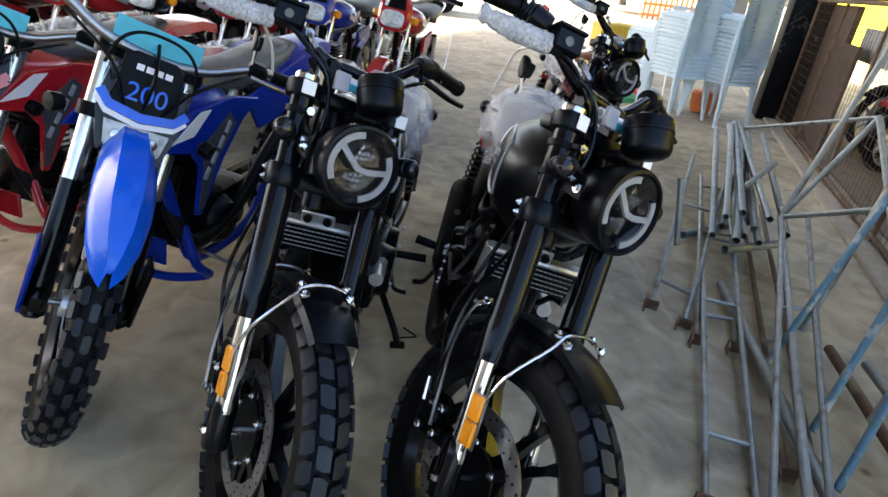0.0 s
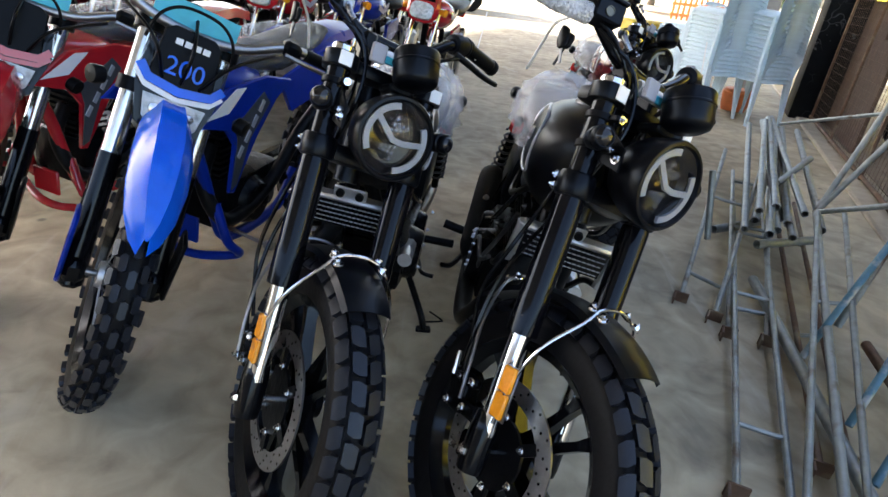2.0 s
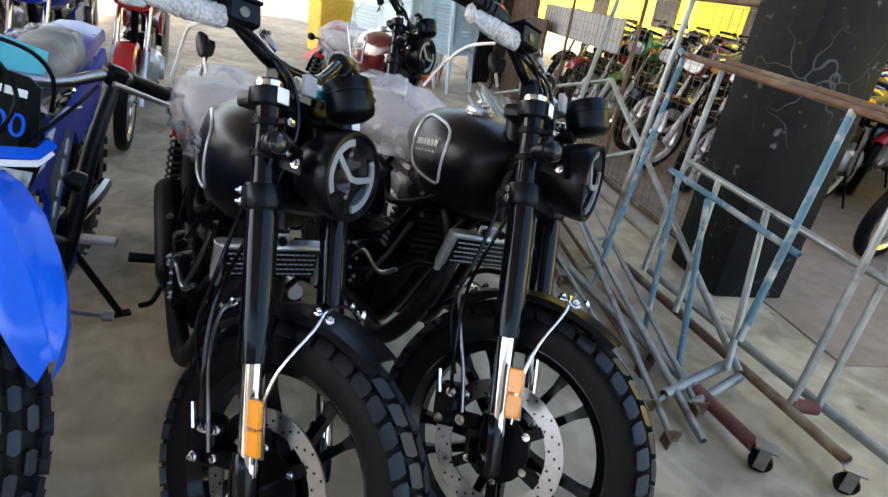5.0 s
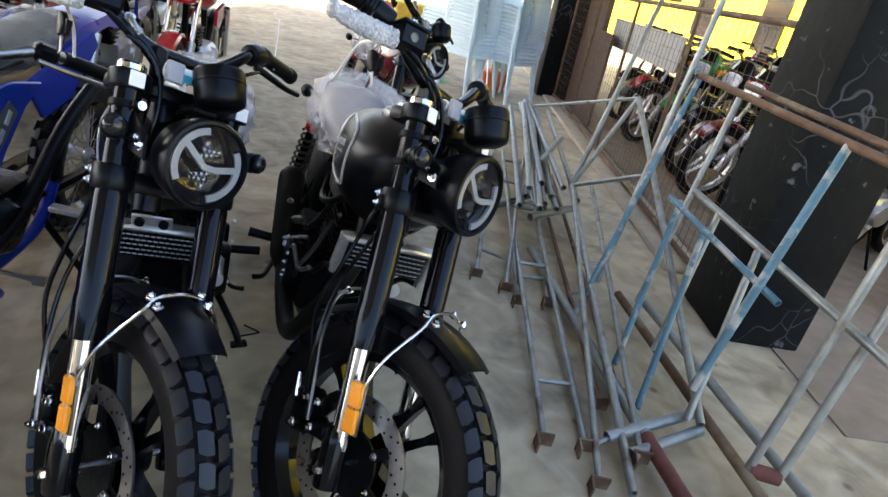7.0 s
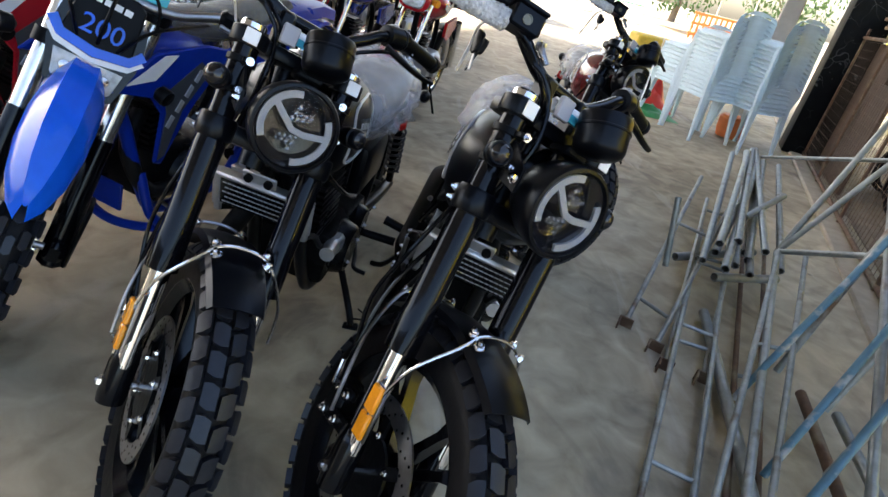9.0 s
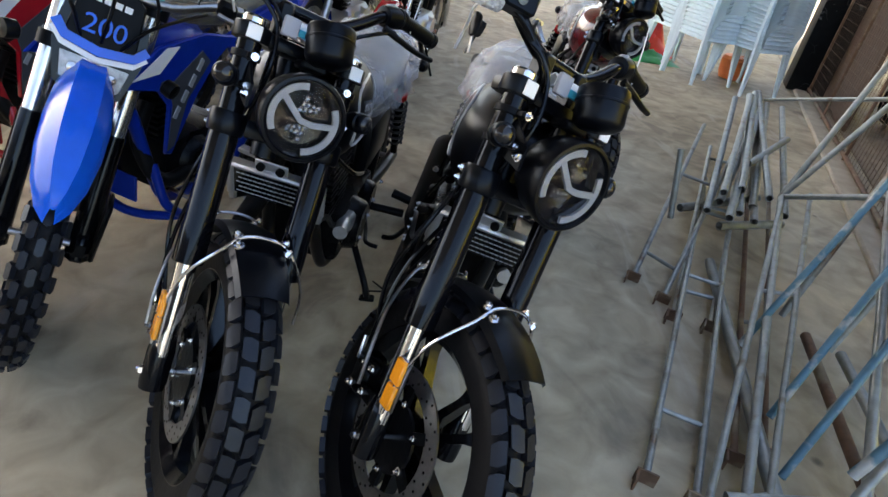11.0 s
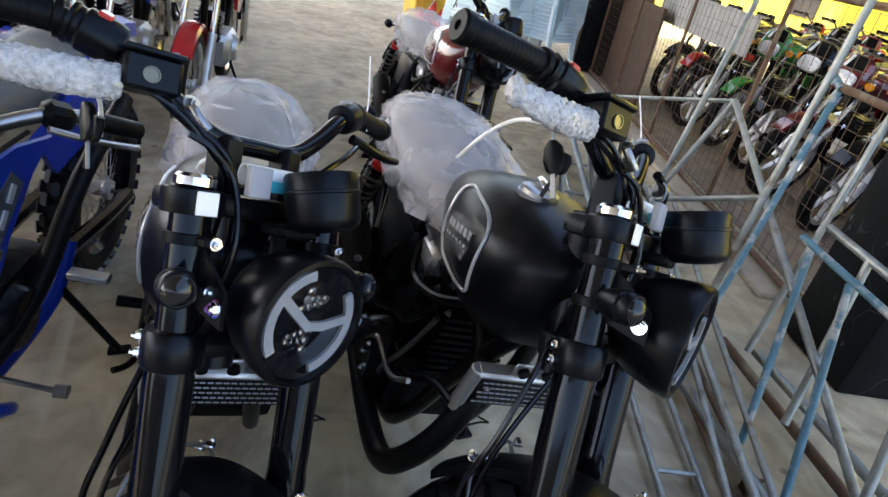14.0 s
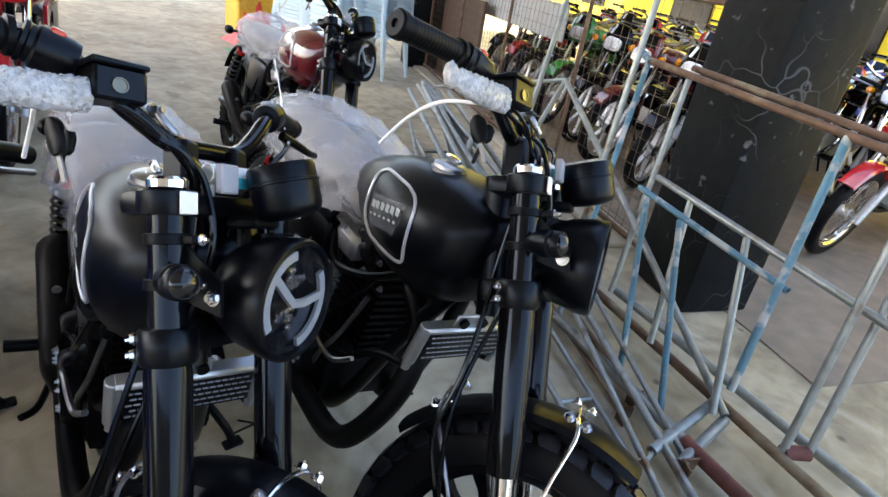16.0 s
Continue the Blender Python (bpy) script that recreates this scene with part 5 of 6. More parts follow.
        ngon(b, [(-0.20, 0.045), (-0.07, 0.108), (-0.02, 0.104), (-0.10, 0.045)], 0.003, K @ Matrix.Translation((0, 0, 0.011)))
        part("shroud_flash", b, WHITE, sh)
    b = B()
    loft(b, [oval(frame3(d(0, y, z), du, dw, dv), w, h, 16, 2.6) for y, z, w, h in ((0.27, 0.80, 0.05, 0.03), (0.33, 0.79, 0.11, 0.06), (0.46, 0.78, 0.125, 0.07), (0.58, 0.77, 0.09, 0.05), (0.62, 0.77, 0.05, 0.03))])
    part("fuel_tank", b, frame_paint, top, sharp=60)
    b = B()
    loft(b, [oval(frame3(d(0, y, z), du, dw, dv), w, h, 16, 3) for y, z, w, h in ((0.44, 0.835, 0.04, 0.02), (0.50, 0.84, 0.07, 0.03), (0.75, 0.82, 0.085, 0.045), (1.0, 0.85, 0.08, 0.04), (1.12, 0.875, 0.05, 0.02))])
    st = part("seat", b, SEAT, top, sharp=60)
    if film:
        b = B()
        rings = []
        for i in range(20):
            t = i / 19
            y = 0.42 + 0.62 * t
            ring = []
            for k, p in enumerate(oval(frame3(d(0, y, 0.835 + 0.02 * t), du, dw, dv), 0.105 * math.sin(math.pi * (0.1 + 0.8 * t)) ** 0.4, 0.062, 22, 2.4)):
                nn = noise.noise(Vector((k * 1.3, i * 0.9, 7.7))) + 0.5 * noise.noise(Vector((k * 2.9, i * 2.2, 1.0)))
                ring.append(p + (p - d(0, y, 0.83)) * 0.22 * nn)
            rings.append(ring)
        loft(b, rings)
        part("plastic_cover", b, CLEARFILM, st, "shiny crinkled clear plastic over the seat", sharp=75)
    b = B()
    loft(b, [[d(x * w, y, z + zz) for x, zz in ((-1, -0.02), (-0.9, 0.02), (0, 0.03), (0.9, 0.02), (1, -0.02), (0, 0.02))] for y, z, w in ((0.85, 0.80, 0.10), (1.1, 0.85, 0.085), (1.35, 0.86, 0.07), (1.5, 0.83, 0.05))])
    part("rear_mudguard", b, frame_paint, top)
    for s in (-1, 1):
        b = B()
        K = frame3(d(s * 0.11, 0.86, 0.72), dv, dw, du * s)
        ngon(b, [(-0.22, 0.06), (0.20, 0.15), (0.25, 0.10), (0.05, -0.04), (-0.12, -0.06)], 0.012, K)
        part("side_panel", b, frame_paint, top)
    # frame, engine, guard
    b = B()
    for s in (-1, 1):
        tube(b, [d(0, 0.26, 0.80), d(s * 0.05, 0.32, 0.6), d(s * 0.09, 0.36, 0.40), d(s * 0.10, 0.44, 0.29), d(s * 0.10, 0.75, 0.28), d(s * 0.10, 0.86, 0.40)], 0.018, 10)
    part("frame_cradle", b, frame_paint, top)
    b = B()
    tube(b, [d(-0.10, 0.35, 0.44), d(-0.16, 0.33, 0.34), d(-0.16, 0.40, 0.26), d(-0.05, 0.36, 0.235), d(0.05, 0.36, 0.235), d(0.16, 0.40, 0.26), d(0.16, 0.33, 0.34), d(0.10, 0.35, 0.44)], 0.014, 10)
    gd = part("engine_guard", b, frame_paint, top)
    b = B()
    box(b, (0, 0.345, 0.33), (0.10, 0.012, 0.09), M, 0.004)
    part("skid_plate", b, frame_paint, gd)
    b = B()
    box(b, (0, 0.56, 0.40), (0.22, 0.32, 0.18), M, 0.03, 2)
    for s in (-1, 1):
        cyl(b, d(s * 0.10, 0.54, 0.39), d(s * 0.14, 0.54, 0.39), 0.08, 0.07, seg=22, bev=0.008)
    part("crankcase", b, ENGINE, top)
    b = B()
    fins(b, M, 0, 0.48, 0.0, 0.48, 0.02, 8, 0.14, 0.14)
    part("cylinder", b, ENGINE, top)
    b = B()
    tube(b, [d(0.04, 0.40, 0.6), d(0.06, 0.34, 0.5), d(0.12, 0.38, 0.38), d(0.13, 0.6, 0.42), d(0.13, 0.85, 0.60), d(0.13, 1.15, 0.72)], 0.022, 10)
    part("exhaust", b, EXHAUST, top)
    b = B()
    cyl(b, d(0.11, 0.42, 0.33), d(0.25, 0.40, 0.33), 0.006)
    cyl(b, d(0.25, 0.40, 0.33), d(0.275, 0.40, 0.33), 0.014, seg=14)
    part("gear_pedal", b, STEEL, top)
    RW = M @ Matrix.Translation((0, 1.32, 0.32))
    b = B()
    cyl(b, RW @ Vector((-0.12, 0, 0)), RW @ Vector((0.12, 0, 0)), 0.01)
    rw = part("rear_wheel", b, STEEL, top)
    wheel(rw, RW, 0.32, 0.11, 0.23, "wire", (30, 5), (), GLOSS)
    b = B()
    for s in (-1, 1):
        tube(b, [d(s * 0.08, 0.82, 0.36), d(s * 0.10, 1.1, 0.34), d(s * 0.10, 1.32, 0.32)], 0.022, 8)
    part("swingarm", b, GLOSS, top)
    b = B()
    ft = d(0.24, 0.86, 0)
    ft.z = 0.006
    tube(b, [d(0.11, 0.78, 0.30), ft], 0.011, 8, 1)
    box(b, (0, 0, 0), (0.06, 0.035, 0.01), Matrix.Translation(ft), 0.003)
    part("side_stand", b, BLACK, top)
    b = B()
    box(b, (0.17, 0.80, 0.34), (0.10, 0.04, 0.02), M, 0.004)
    part("footpeg", b, ALU, top)
    return top


def stood(x, y, turn, lean):
    """A frame on the ground: y back, turned from straight ahead and leaning, in degrees."""
    a, l = radians(turn), radians(lean)
    r, bk = Vector((math.cos(a), -math.sin(a), 0)), Vector((math.sin(a), math.cos(a), 0))
    up = Vector((0, 0, 1)) * math.cos(l) + r * math.sin(l)
    return frame3(Vector((x, y, 0)), r * math.cos(l) - Vector((0, 0, 1)) * math.sin(l), bk, up)


dirt_bike("blue and black dirt bike with film over its seat", BLUE, BLUEFRAME, stood(-0.925, 1.46, 14, 8) @ Matrix.Scale(0.95, 4))
dirt_bike("red and black dirt bike parked beside the blue one", RED, RED, stood(-1.47, 1.70, 14, 8) @ Matrix.Scale(0.95, 4), True, False)


# ---- commuter motorcycles ----
def commuter(label, paint, M, wire=True, group=""):
    """A small street motorcycle with a cowled headlamp; M as for the dirt bike."""
    d = lambda x, y, z: M @ Vector((x, y, z))
    R3 = M.to_3x3()
    du, dv, dw = (R3 @ Vector(e) for e in ((1, 0, 0), (0, 1, 0), (0, 0, 1)))
    at = M.translation
    top = thing("commuter_motorcycle", Matrix.Translation((at.x, at.y, 0)), label, "motorcycle", group)
    for nm, y, w in (("front_wheel", 0.0, 0.075), ("rear_wheel", 1.22, 0.085)):
        b = B()
        cyl(b, d(-0.09, y, 0.285), d(0.09, y, 0.285), 0.009)
        ax = part(nm, b, STEEL, top)
        wheel(ax, M @ Matrix.Translation((0, y, 0.285)), 0.285, w, 0.225, "wire" if wire else "six", None, (), CHROME if wire else ALU)
    for s in (-1, 1):
        b = B()
        tube(b, [d(s * 0.075, 0.0, 0.26), d(s * 0.075, 0.12, 0.54)], 0.024, 10, 1)
        leg = part("fork_leg", b, ALU, top)
        b = B()
        tube(b, [d(s * 0.075, 0.12, 0.54), d(s * 0.075, 0.24, 0.84)], 0.016, 10, 1)
        part("stanchion", b, CHROME, leg)
        b = B()
        lathe(b, [(0.005, 0), (0.018, 0.008), (0.024, 0.03), (0.022, 0.046), (0.0, 0.05)], axis_m(d(s * 0.10, 0.15, 0.83), R3 @ Vector((s, -0.5, 0))), 12)
        part("turn_signal", b, AMBER, top, "amber turn signal")
    b = B()
    WM = M @ Matrix.Translation((0, 0, 0.285))
    loft(b, [[WM @ Vector((x * 0.05, r * math.sin(a), r * math.cos(a))) for x, r in ((-1, 0.295), (-0.8, 0.312), (0, 0.318), (0.8, 0.312), (1, 0.295), (0, 0.310))] for a in (radians(x) for x in range(-50, 75, 12))])
    part("front_mudguard", b, paint, top)
    b = B()
    N = frame3(d(0, 0.10, 0.84), du, (R3 @ Vector((0, 0.35, 0.94))), R3 @ Vector((0, -0.94, 0.35)))
    loft(b, [oval(N @ Matrix.Translation((0, 0.02 + dy, z)), w, h, 14, 3) for z, w, h, dy in ((-0.16, 0.05, 0.06, 0), (-0.08, 0.095, 0.10, 0), (0.0, 0.105, 0.115, 0), (0.02, 0.085, 0.10, 0.0))])
    cw = part("headlamp_cowl", b, paint, top)
    b = B()
    loft(b, [oval(N @ Matrix.Translation((0, -0.03, z)), w, h, 14, 3.2) for z, w, h in ((0.015, 0.075, 0.052), (0.034, 0.072, 0.050), (0.040, 0.055, 0.036))])
    part("headlamp", b, LENSBACK, cw)
    b = B()
    ngon(b, [(-0.07, 0.035), (0.07, 0.035), (0.05, 0.12), (-0.05, 0.12)], 0.008, N @ Matrix.Translation((0, 0, 0.014)))
    part("visor", b, GLOSS, cw)
    b = B()
    strip(b, [(-0.06, 0.04), (-0.045, 0.115)], 0.018, 0.012, N @ Matrix.Translation((0, 0, 0.014)))
    part("stripe", b, WHITE, cw)
    b = B()
    tube(b, [d(-0.35, 0.36, 0.98), d(-0.22, 0.30, 0.99), d(-0.1, 0.26, 0.93), d(0, 0.255, 0.92), d(0.1, 0.26, 0.93), d(0.22, 0.30, 0.99), d(0.35, 0.36, 0.98)], 0.011, 8)
    bar = part("handlebar", b, CHROME, top)
    for s in (-1, 1):
        b = B()
        cyl(b, d(s * 0.25, 0.315, 0.988), d(s * 0.365, 0.365, 0.978), 0.016, seg=12)
        box(b, (s * 0.21, 0.295, 0.99), (0.05, 0.04, 0.04), M, 0.008)
        part("grip", b, BLACK, bar)
        b = B()
        tube(b, [d(s * 0.20, 0.26, 0.985), d(s * 0.34, 0.31, 0.97)], 0.006, 6, 1)
        part("lever", b, STEEL, bar)
    b = B()
    loft(b, [oval(frame3(d(0, y, z), du, dw, dv), w, h, 18, 2.5, low=0.8) for y, z, w, h in ((0.30, 0.80, 0.04, 0.03), (0.34, 0.79, 0.10, 0.07), (0.46, 0.78, 0.135, 0.10), (0.60, 0.77, 0.12, 0.09), (0.70, 0.75, 0.08, 0.06), (0.72, 0.75, 0.05, 0.03))])
    tk = part("fuel_tank", b, paint, top, sharp=60)
    for s in (-1, 1):
        b = B()
        strip(b, [(-0.10, 0.02), (0.0, -0.01), (0.10, 0.03)], 0.03, 0.004, frame3(d(s * 0.134, 0.47, 0.79), dv, dw, du * s))
        part("tank_stripe", b, SILVERLINE, tk)
        b = B()
        ngon(b, [(-0.14, 0.05), (0.12, 0.08), (0.16, 0.0), (0.0, -0.08), (-0.12, -0.05)], 0.02, frame3(d(s * 0.09, 0.85, 0.62), dv, dw, du * s))
        part("side_panel", b, paint, top)
        b = B()
        tube(b, [d(s * 0.11, 1.22, 0.30), d(s * 0.11, 1.08, 0.66)], 0.024, 8, 1)
        part("shock_absorber", b, CHROME, top)
    b = B()
    loft(b, [oval(frame3(d(0, y, z), du, dw, dv), w, h, 14, 3) for y, z, w, h in ((0.68, 0.79, 0.05, 0.02), (0.74, 0.80, 0.10, 0.04), (0.95, 0.80, 0.12, 0.045), (1.25, 0.83, 0.11, 0.04), (1.33, 0.84, 0.06, 0.02))])
    part("seat", b, SEAT, top, sharp=60)
    b = B()
    box(b, (0, 0.62, 0.37), (0.24, 0.34, 0.18), M, 0.03)
    for s in (-1, 1):
        cyl(b, d(s * 0.10, 0.64, 0.37), d(s * 0.145, 0.64, 0.37), 0.08, 0.07, seg=18)
    part("crankcase", b, ALU, top)
    b = B()
    fins(b, M, 0, 0.44, 0.004, 0.44, 0.022, 7, 0.14, 0.14)
    part("cylinder", b, ENGINE, top)
    b = B()
    tube(b, [d(0, 0.24, 0.78), d(0, 0.30, 0.5), d(0, 0.36, 0.28), d(0, 0.8, 0.27), d(0, 0.9, 0.5), d(0, 0.75, 0.70), d(0, 0.3, 0.78)], 0.02, 8)
    tube(b, [d(0.09, 0.8, 0.34), d(0.09, 1.22, 0.285)], 0.016, 8, 1)
    tube(b, [d(-0.09, 0.8, 0.34), d(-0.09, 1.22, 0.285)], 0.016, 8, 1)
    part("frame", b, BLACK, top)
    b = B()
    tube(b, [d(-0.03, 0.40, 0.52), d(-0.06, 0.32, 0.4), d(-0.12, 0.42, 0.26), d(-0.14, 0.8, 0.28), d(-0.15, 0.95, 0.33)], 0.018, 8)
    tube(b, [d(-0.15, 0.92, 0.32), d(-0.155, 1.0, 0.335), d(-0.16, 1.45, 0.42)], 0.04, 12, 1)
    part("exhaust", b, CHROME, top)
    b = B()
    loft(b, [[d(x * 0.07, 1.22 + r * math.sin(a), 0.285 + r * math.cos(a)) for x, r in ((-1, 0.30), (0, 0.33), (1, 0.30), (0, 0.32))] for a in (radians(x) for x in range(-30, 85, 15))])
    part("rear_mudguard", b, BLACK, top)
    b = B()
    box(b, (0, 1.42, 0.74), (0.10, 0.06, 0.06), M, 0.012)
    part("tail_lamp", b, REDLENS, top)
    b = B()
    tube(b, [d(-0.10, 1.05, 0.80), d(-0.09, 1.40, 0.88), d(0.09, 1.40, 0.88), d(0.10, 1.05, 0.80)], 0.009, 8)
    part("grab_rail", b, CHROME, top)
    b = B()
    ft = d(0.22, 0.72, 0)
    ft.z = 0.006
    tube(b, [d(0.10, 0.68, 0.28), ft], 0.009, 8, 1)
    part("side_stand", b, BLACK, top)
    return top


_proto = {}
_looks = {"red": (RED, True), "blue": (DARKBLUE, True), "black": (GLOSS, False), "maroon": (MAROON, False), "green": (mat("green gloss paint", (0.02, 0.16, 0.03), 0.25, coat=0.6), True)}


def park(colour, x, y, turn, lean, group, where):
    m = stood(x, y, turn, lean)
    if colour not in _proto:
        home = stood(0, 0, 0, 0)
        _proto[colour] = commuter("proto", _looks[colour][0], home, _looks[colour][1])
        ob = _proto[colour]
        ob.matrix_world = m
    else:
        ob = copy_thing(_proto[colour], m)
    tagged(ob, f"{colour} commuter motorcycle with amber turn signals {where}", "motorcycle", group)
    return ob


park("red", -0.33, 3.95, 12, 7, "row of parked motorcycles", "parked on the concrete")
park("blue", -0.80, 3.88, 12, 7, "row of parked motorcycles", "parked on the concrete")
for i, c in enumerate(("red", "black", "red", "maroon", "red", "black", "red")):
    park(c, -1.25 - 0.42 * i, 3.72 - 0.10 * i, 12, 7, "row of parked motorcycles", "parked on the concrete")
for i, c in enumerate(("black", "red", "black", "red", "blue", "red", "red", "black", "red")):
    park(c, -0.65 - 0.45 * i, 5.75 - 0.10 * i, 12, 7, "second row of motorcycles", "in the row behind")
for i, c in enumerate(("red", "black", "red", "black", "red", "black", "red", "red")):
    park(c, -0.9 - 0.5 * i, 7.7 - 0.10 * i, 12, 7, "third row of motorcycles", "far back in the shed")
# behind the wire fence
rb = random.Random(21)
for row, gx, n in ((0, 0.72, 8), (1, 2.35, 9), (2, 3.7, 7)):
    for i in range(n):
        c = ("black", "black", "maroon", "black", "green", "black", "red", "black")[(i + row * 2) % 8] if row == 0 else ("red", "black", "red", "maroon", "blue", "red", "black")[(i + row) % 7]
        p = GRID @ Vector((gx + rb.uniform(-0.06, 0.06), 1.0 + i * 0.5 + 0.3 * row, 0))
        park(c, p.x, p.y, (84 if row == 0 else 66) + rb.uniform(-14, 14), 7, f"motorcycles behind the fence, row {row + 1}", "behind the wire fence")
for x, y, t, c in ((3.28, 1.52, 97, "red"), (3.45, 2.2, 84, "black"), (3.75, 0.85, 92, "black"), (4.6, 2.7, 80, "red"), (4.9, 1.9, 92, "red")):
    park(c, x, y, t, 8, "motorcycles by the yellow building", "beside the black column")


# ---- chairs ----
def chair(m):
    top = thing("plastic_chair", m, "pale blue plastic monobloc chair in a tall stack", "chair", "stacked chairs")
    w = lambda x, y, z: m @ Vector((x, y, z))
    b = B()
    V = []
    for i in range(9):
        a = (i / 8 - 0.5) * 2
        for j in range(8):
            t = j / 7
            ww = 0.20 + 0.02 * math.sin(t * 3) - (0.06 * max(0, t - 0.75) / 0.25 if True else 0)
            V.append((i, j, w(a * ww, 0.20 + 0.06 * t - 0.045 * (1 - a * a) + 0.022 * max(0, 1 - 5 * t), 0.44 + 0.25 * t - 0.03 * abs(a) ** 3 * (t > 0.9))))
    vs = {(i, j): (b.verts.new(p), b.verts.new(p + (m.to_3x3() @ Vector((0, 0.008, 0))))) for i, j, p in V}
    for i in range(8):
        for j in range(7):
            if j in (1, 3, 5) and 0 < i < 7:
                continue
            for k in (0, 1):
                b.faces.new([vs[q][k] for q in ((i, j), (i + 1, j), (i + 1, j + 1), (i, j + 1))])
    part("backrest", b, CHAIRBLUE, top)
    b = B()
    loft(b, [oval(frame3(w(0, 0.0, z), m.to_3x3() @ Vector((1, 0, 0)), m.to_3x3() @ Vector((0, 1, 0)), Vector((0, 0, 1))), ww, ww * 0.98, 20, 5) for z, ww in ((0.396, 0.225), (0.400, 0.240), (0.408, 0.240), (0.438, 0.208), (0.442, 0.195))])
    part("seat", b, CHAIRBLUE, top)
    for sx in (-1, 1):
        for sy in (-1, 1):
            b = B()
            loft(b, [[w(sx * x + dx, sy * y + dy, z) for dx, dy in ((-r, -0.012), (r, -0.012), (r * 0.7, 0.012), (-r * 0.7, 0.012))] for x, y, z, r in ((0.235, 0.235, 0.0, 0.014), (0.205, 0.205, 0.25, 0.024), (0.190, 0.190, 0.42, 0.032))])
            part("leg", b, CHAIRBLUE, top)
    return top


c0 = None
for x, y, n, tn in ((2.62, 6.06, 15, 200), (3.03, 5.93, 16, 203), (2.50, 6.50, 10, 198)):
    for k in range(n):
        a = Matrix.Translation((x, y, 0.0)) @ Matrix.Rotation(radians(tn), 4, "Z") @ Matrix.Translation((0, -0.004 * k, 0.038 * k)) @ Matrix.Rotation(radians(-0.15 * k), 4, "X")
        c0 = chair(a) if c0 is None else copy_thing(c0, a)

# ---- fence ----
fence = thing("wire_fence", GRID @ Matrix.Translation((0.12, 0.4, 0)), "rusty welded wire fence with plank and pipe rails", "fence", kind="structure")
g = B()
for k in range(66):
    y = 0.42 + k * 0.072
    tube(g, [GRID @ Vector((0.12, y, 0.03)), GRID @ Vector((0.12, y, 1.20))], 0.0016, 4, 1)
for k in range(17):
    z = 0.04 + k * 0.072
    tube(g, [GRID @ Vector((0.122, 0.40, z)), GRID @ Vector((0.122, 5.15, z))], 0.0016, 4, 1)
part("mesh", g, WIRE, fence)["kind"] = "stuff"
for z, r in ((1.22, 0.016), (0.05, 0.016)):
    g = B()
    pipe(g, GRID @ Vector((0.12, 0.38, z)), GRID @ Vector((0.12, 5.16, z)), r)
    part("rail", g, RUST, fence)
for y in (0.42, 1.6, 2.8, 4.0, 5.1):
    g = B()
    pipe(g, GRID @ Vector((0.12, y, 0)), GRID @ Vector((0.12, y, 1.3)), 0.013)
    part("post", g, RUST, fence)
for k in range(5):
    g = B()
    M = GRID @ Matrix.Translation((0.30 + 0.03 * (k % 2), 3.8 + 0.1 * k, 1.27 + 0.035 * k)) @ Matrix.Rotation(radians(-2 + k), 4, "Z")
    box(g, (0, 0, 0), (0.14, 2.6 - 0.15 * k, 0.03), M, 0.003)
    part("plank", g, WOOD, fence)
g = B()
P = [GRID @ Vector((0.40, 2.4, 1.02)), GRID @ Vector((0.40, 4.3, 1.02))]
V = []
for i in range(121):
    q = P[0].lerp(P[1], i / 120) + GX * 0.020 * math.sin(i * 0.95)
    V.append([q + Vector((0, 0, z)) for z in (-0.24, 0.02)])
loft(g, [[a, c, c + GX * 0.002, a + GX * 0.002] for a, c in V])
solid("corrugated_sheet", g, ZINC, "grey corrugated zinc sheet behind the fence", "metal sheet")
g = B()
box(g, (0.30, 4.75, 0.60), (0.05, 0.9, 1.2), GRID, 0.004)
box(g, (0.275, 4.1, 0.45), (0.03, 0.6, 0.9), GRID, 0.004)
solid("brown_board", g, BROWN, "dark brown weathered board beside the column", "board")
g = B()
box(g, (2.0, 3.0, 0.002), (3.5, 7.0, 0.01), GRID)
solid("earth_floor", g, mat("dusty trodden floor", (0.20, 0.16, 0.12), 0.9, var=0.3, scale=9, bump=0.2), "dusty grey-brown floor behind the fence", "floor", kind="structure")

# ---- clutter by the chairs ----
def heap(name, label, m, x, y, w, l, h, seed):
    g = B()
    n = 16
    vs = [[g.verts.new((x + (i / n - 0.5) * w, y + (j / n - 0.5) * l, 0.004 + h * max(0, 1 - (2 * i / n - 1) ** 2) * max(0, 1 - (2 * j / n - 1) ** 2) * (0.65 + 0.6 * noise.noise(Vector((i * 0.6, j * 0.6, seed)))))) for j in range(n + 1)] for i in range(n + 1)]
    for i in range(n):
        for j in range(n):
            g.faces.new((vs[i][j], vs[i + 1][j], vs[i + 1][j + 1], vs[i][j + 1]))
    solid(name, g, m, label, "tarpaulin", sharp=70)


heap("green_tarpaulin", "crumpled green tarpaulin on the floor", GREENCLOTH, 2.22, 6.75, 0.8, 0.6, 0.12, 1.0)
heap("red_tarpaulin", "crumpled red tarpaulin beside the chairs", REDCLOTH, 2.35, 7.3, 0.7, 0.8, 0.45, 5.0)
g = B()
lathe(g, [(0.0, 0.0), (0.12, 0.01), (0.14, 0.08), (0.15, 0.2), (0.13, 0.23), (0.0, 0.235)], Matrix.Translation((3.12, 6.36, 0)), 20)
solid("orange_pot", g, ORANGE, "orange pot under the stacked chairs", "pot")
g = B()
box(g, (2.55, 8.1, 0.35), (0.5, 0.45, 0.7), None, 0.02)
solid("yellow_crate", g, mat("yellow carton", (0.72, 0.5, 0.06), 0.6, var=0.2), "yellow carton behind the red tarpaulin", "carton")

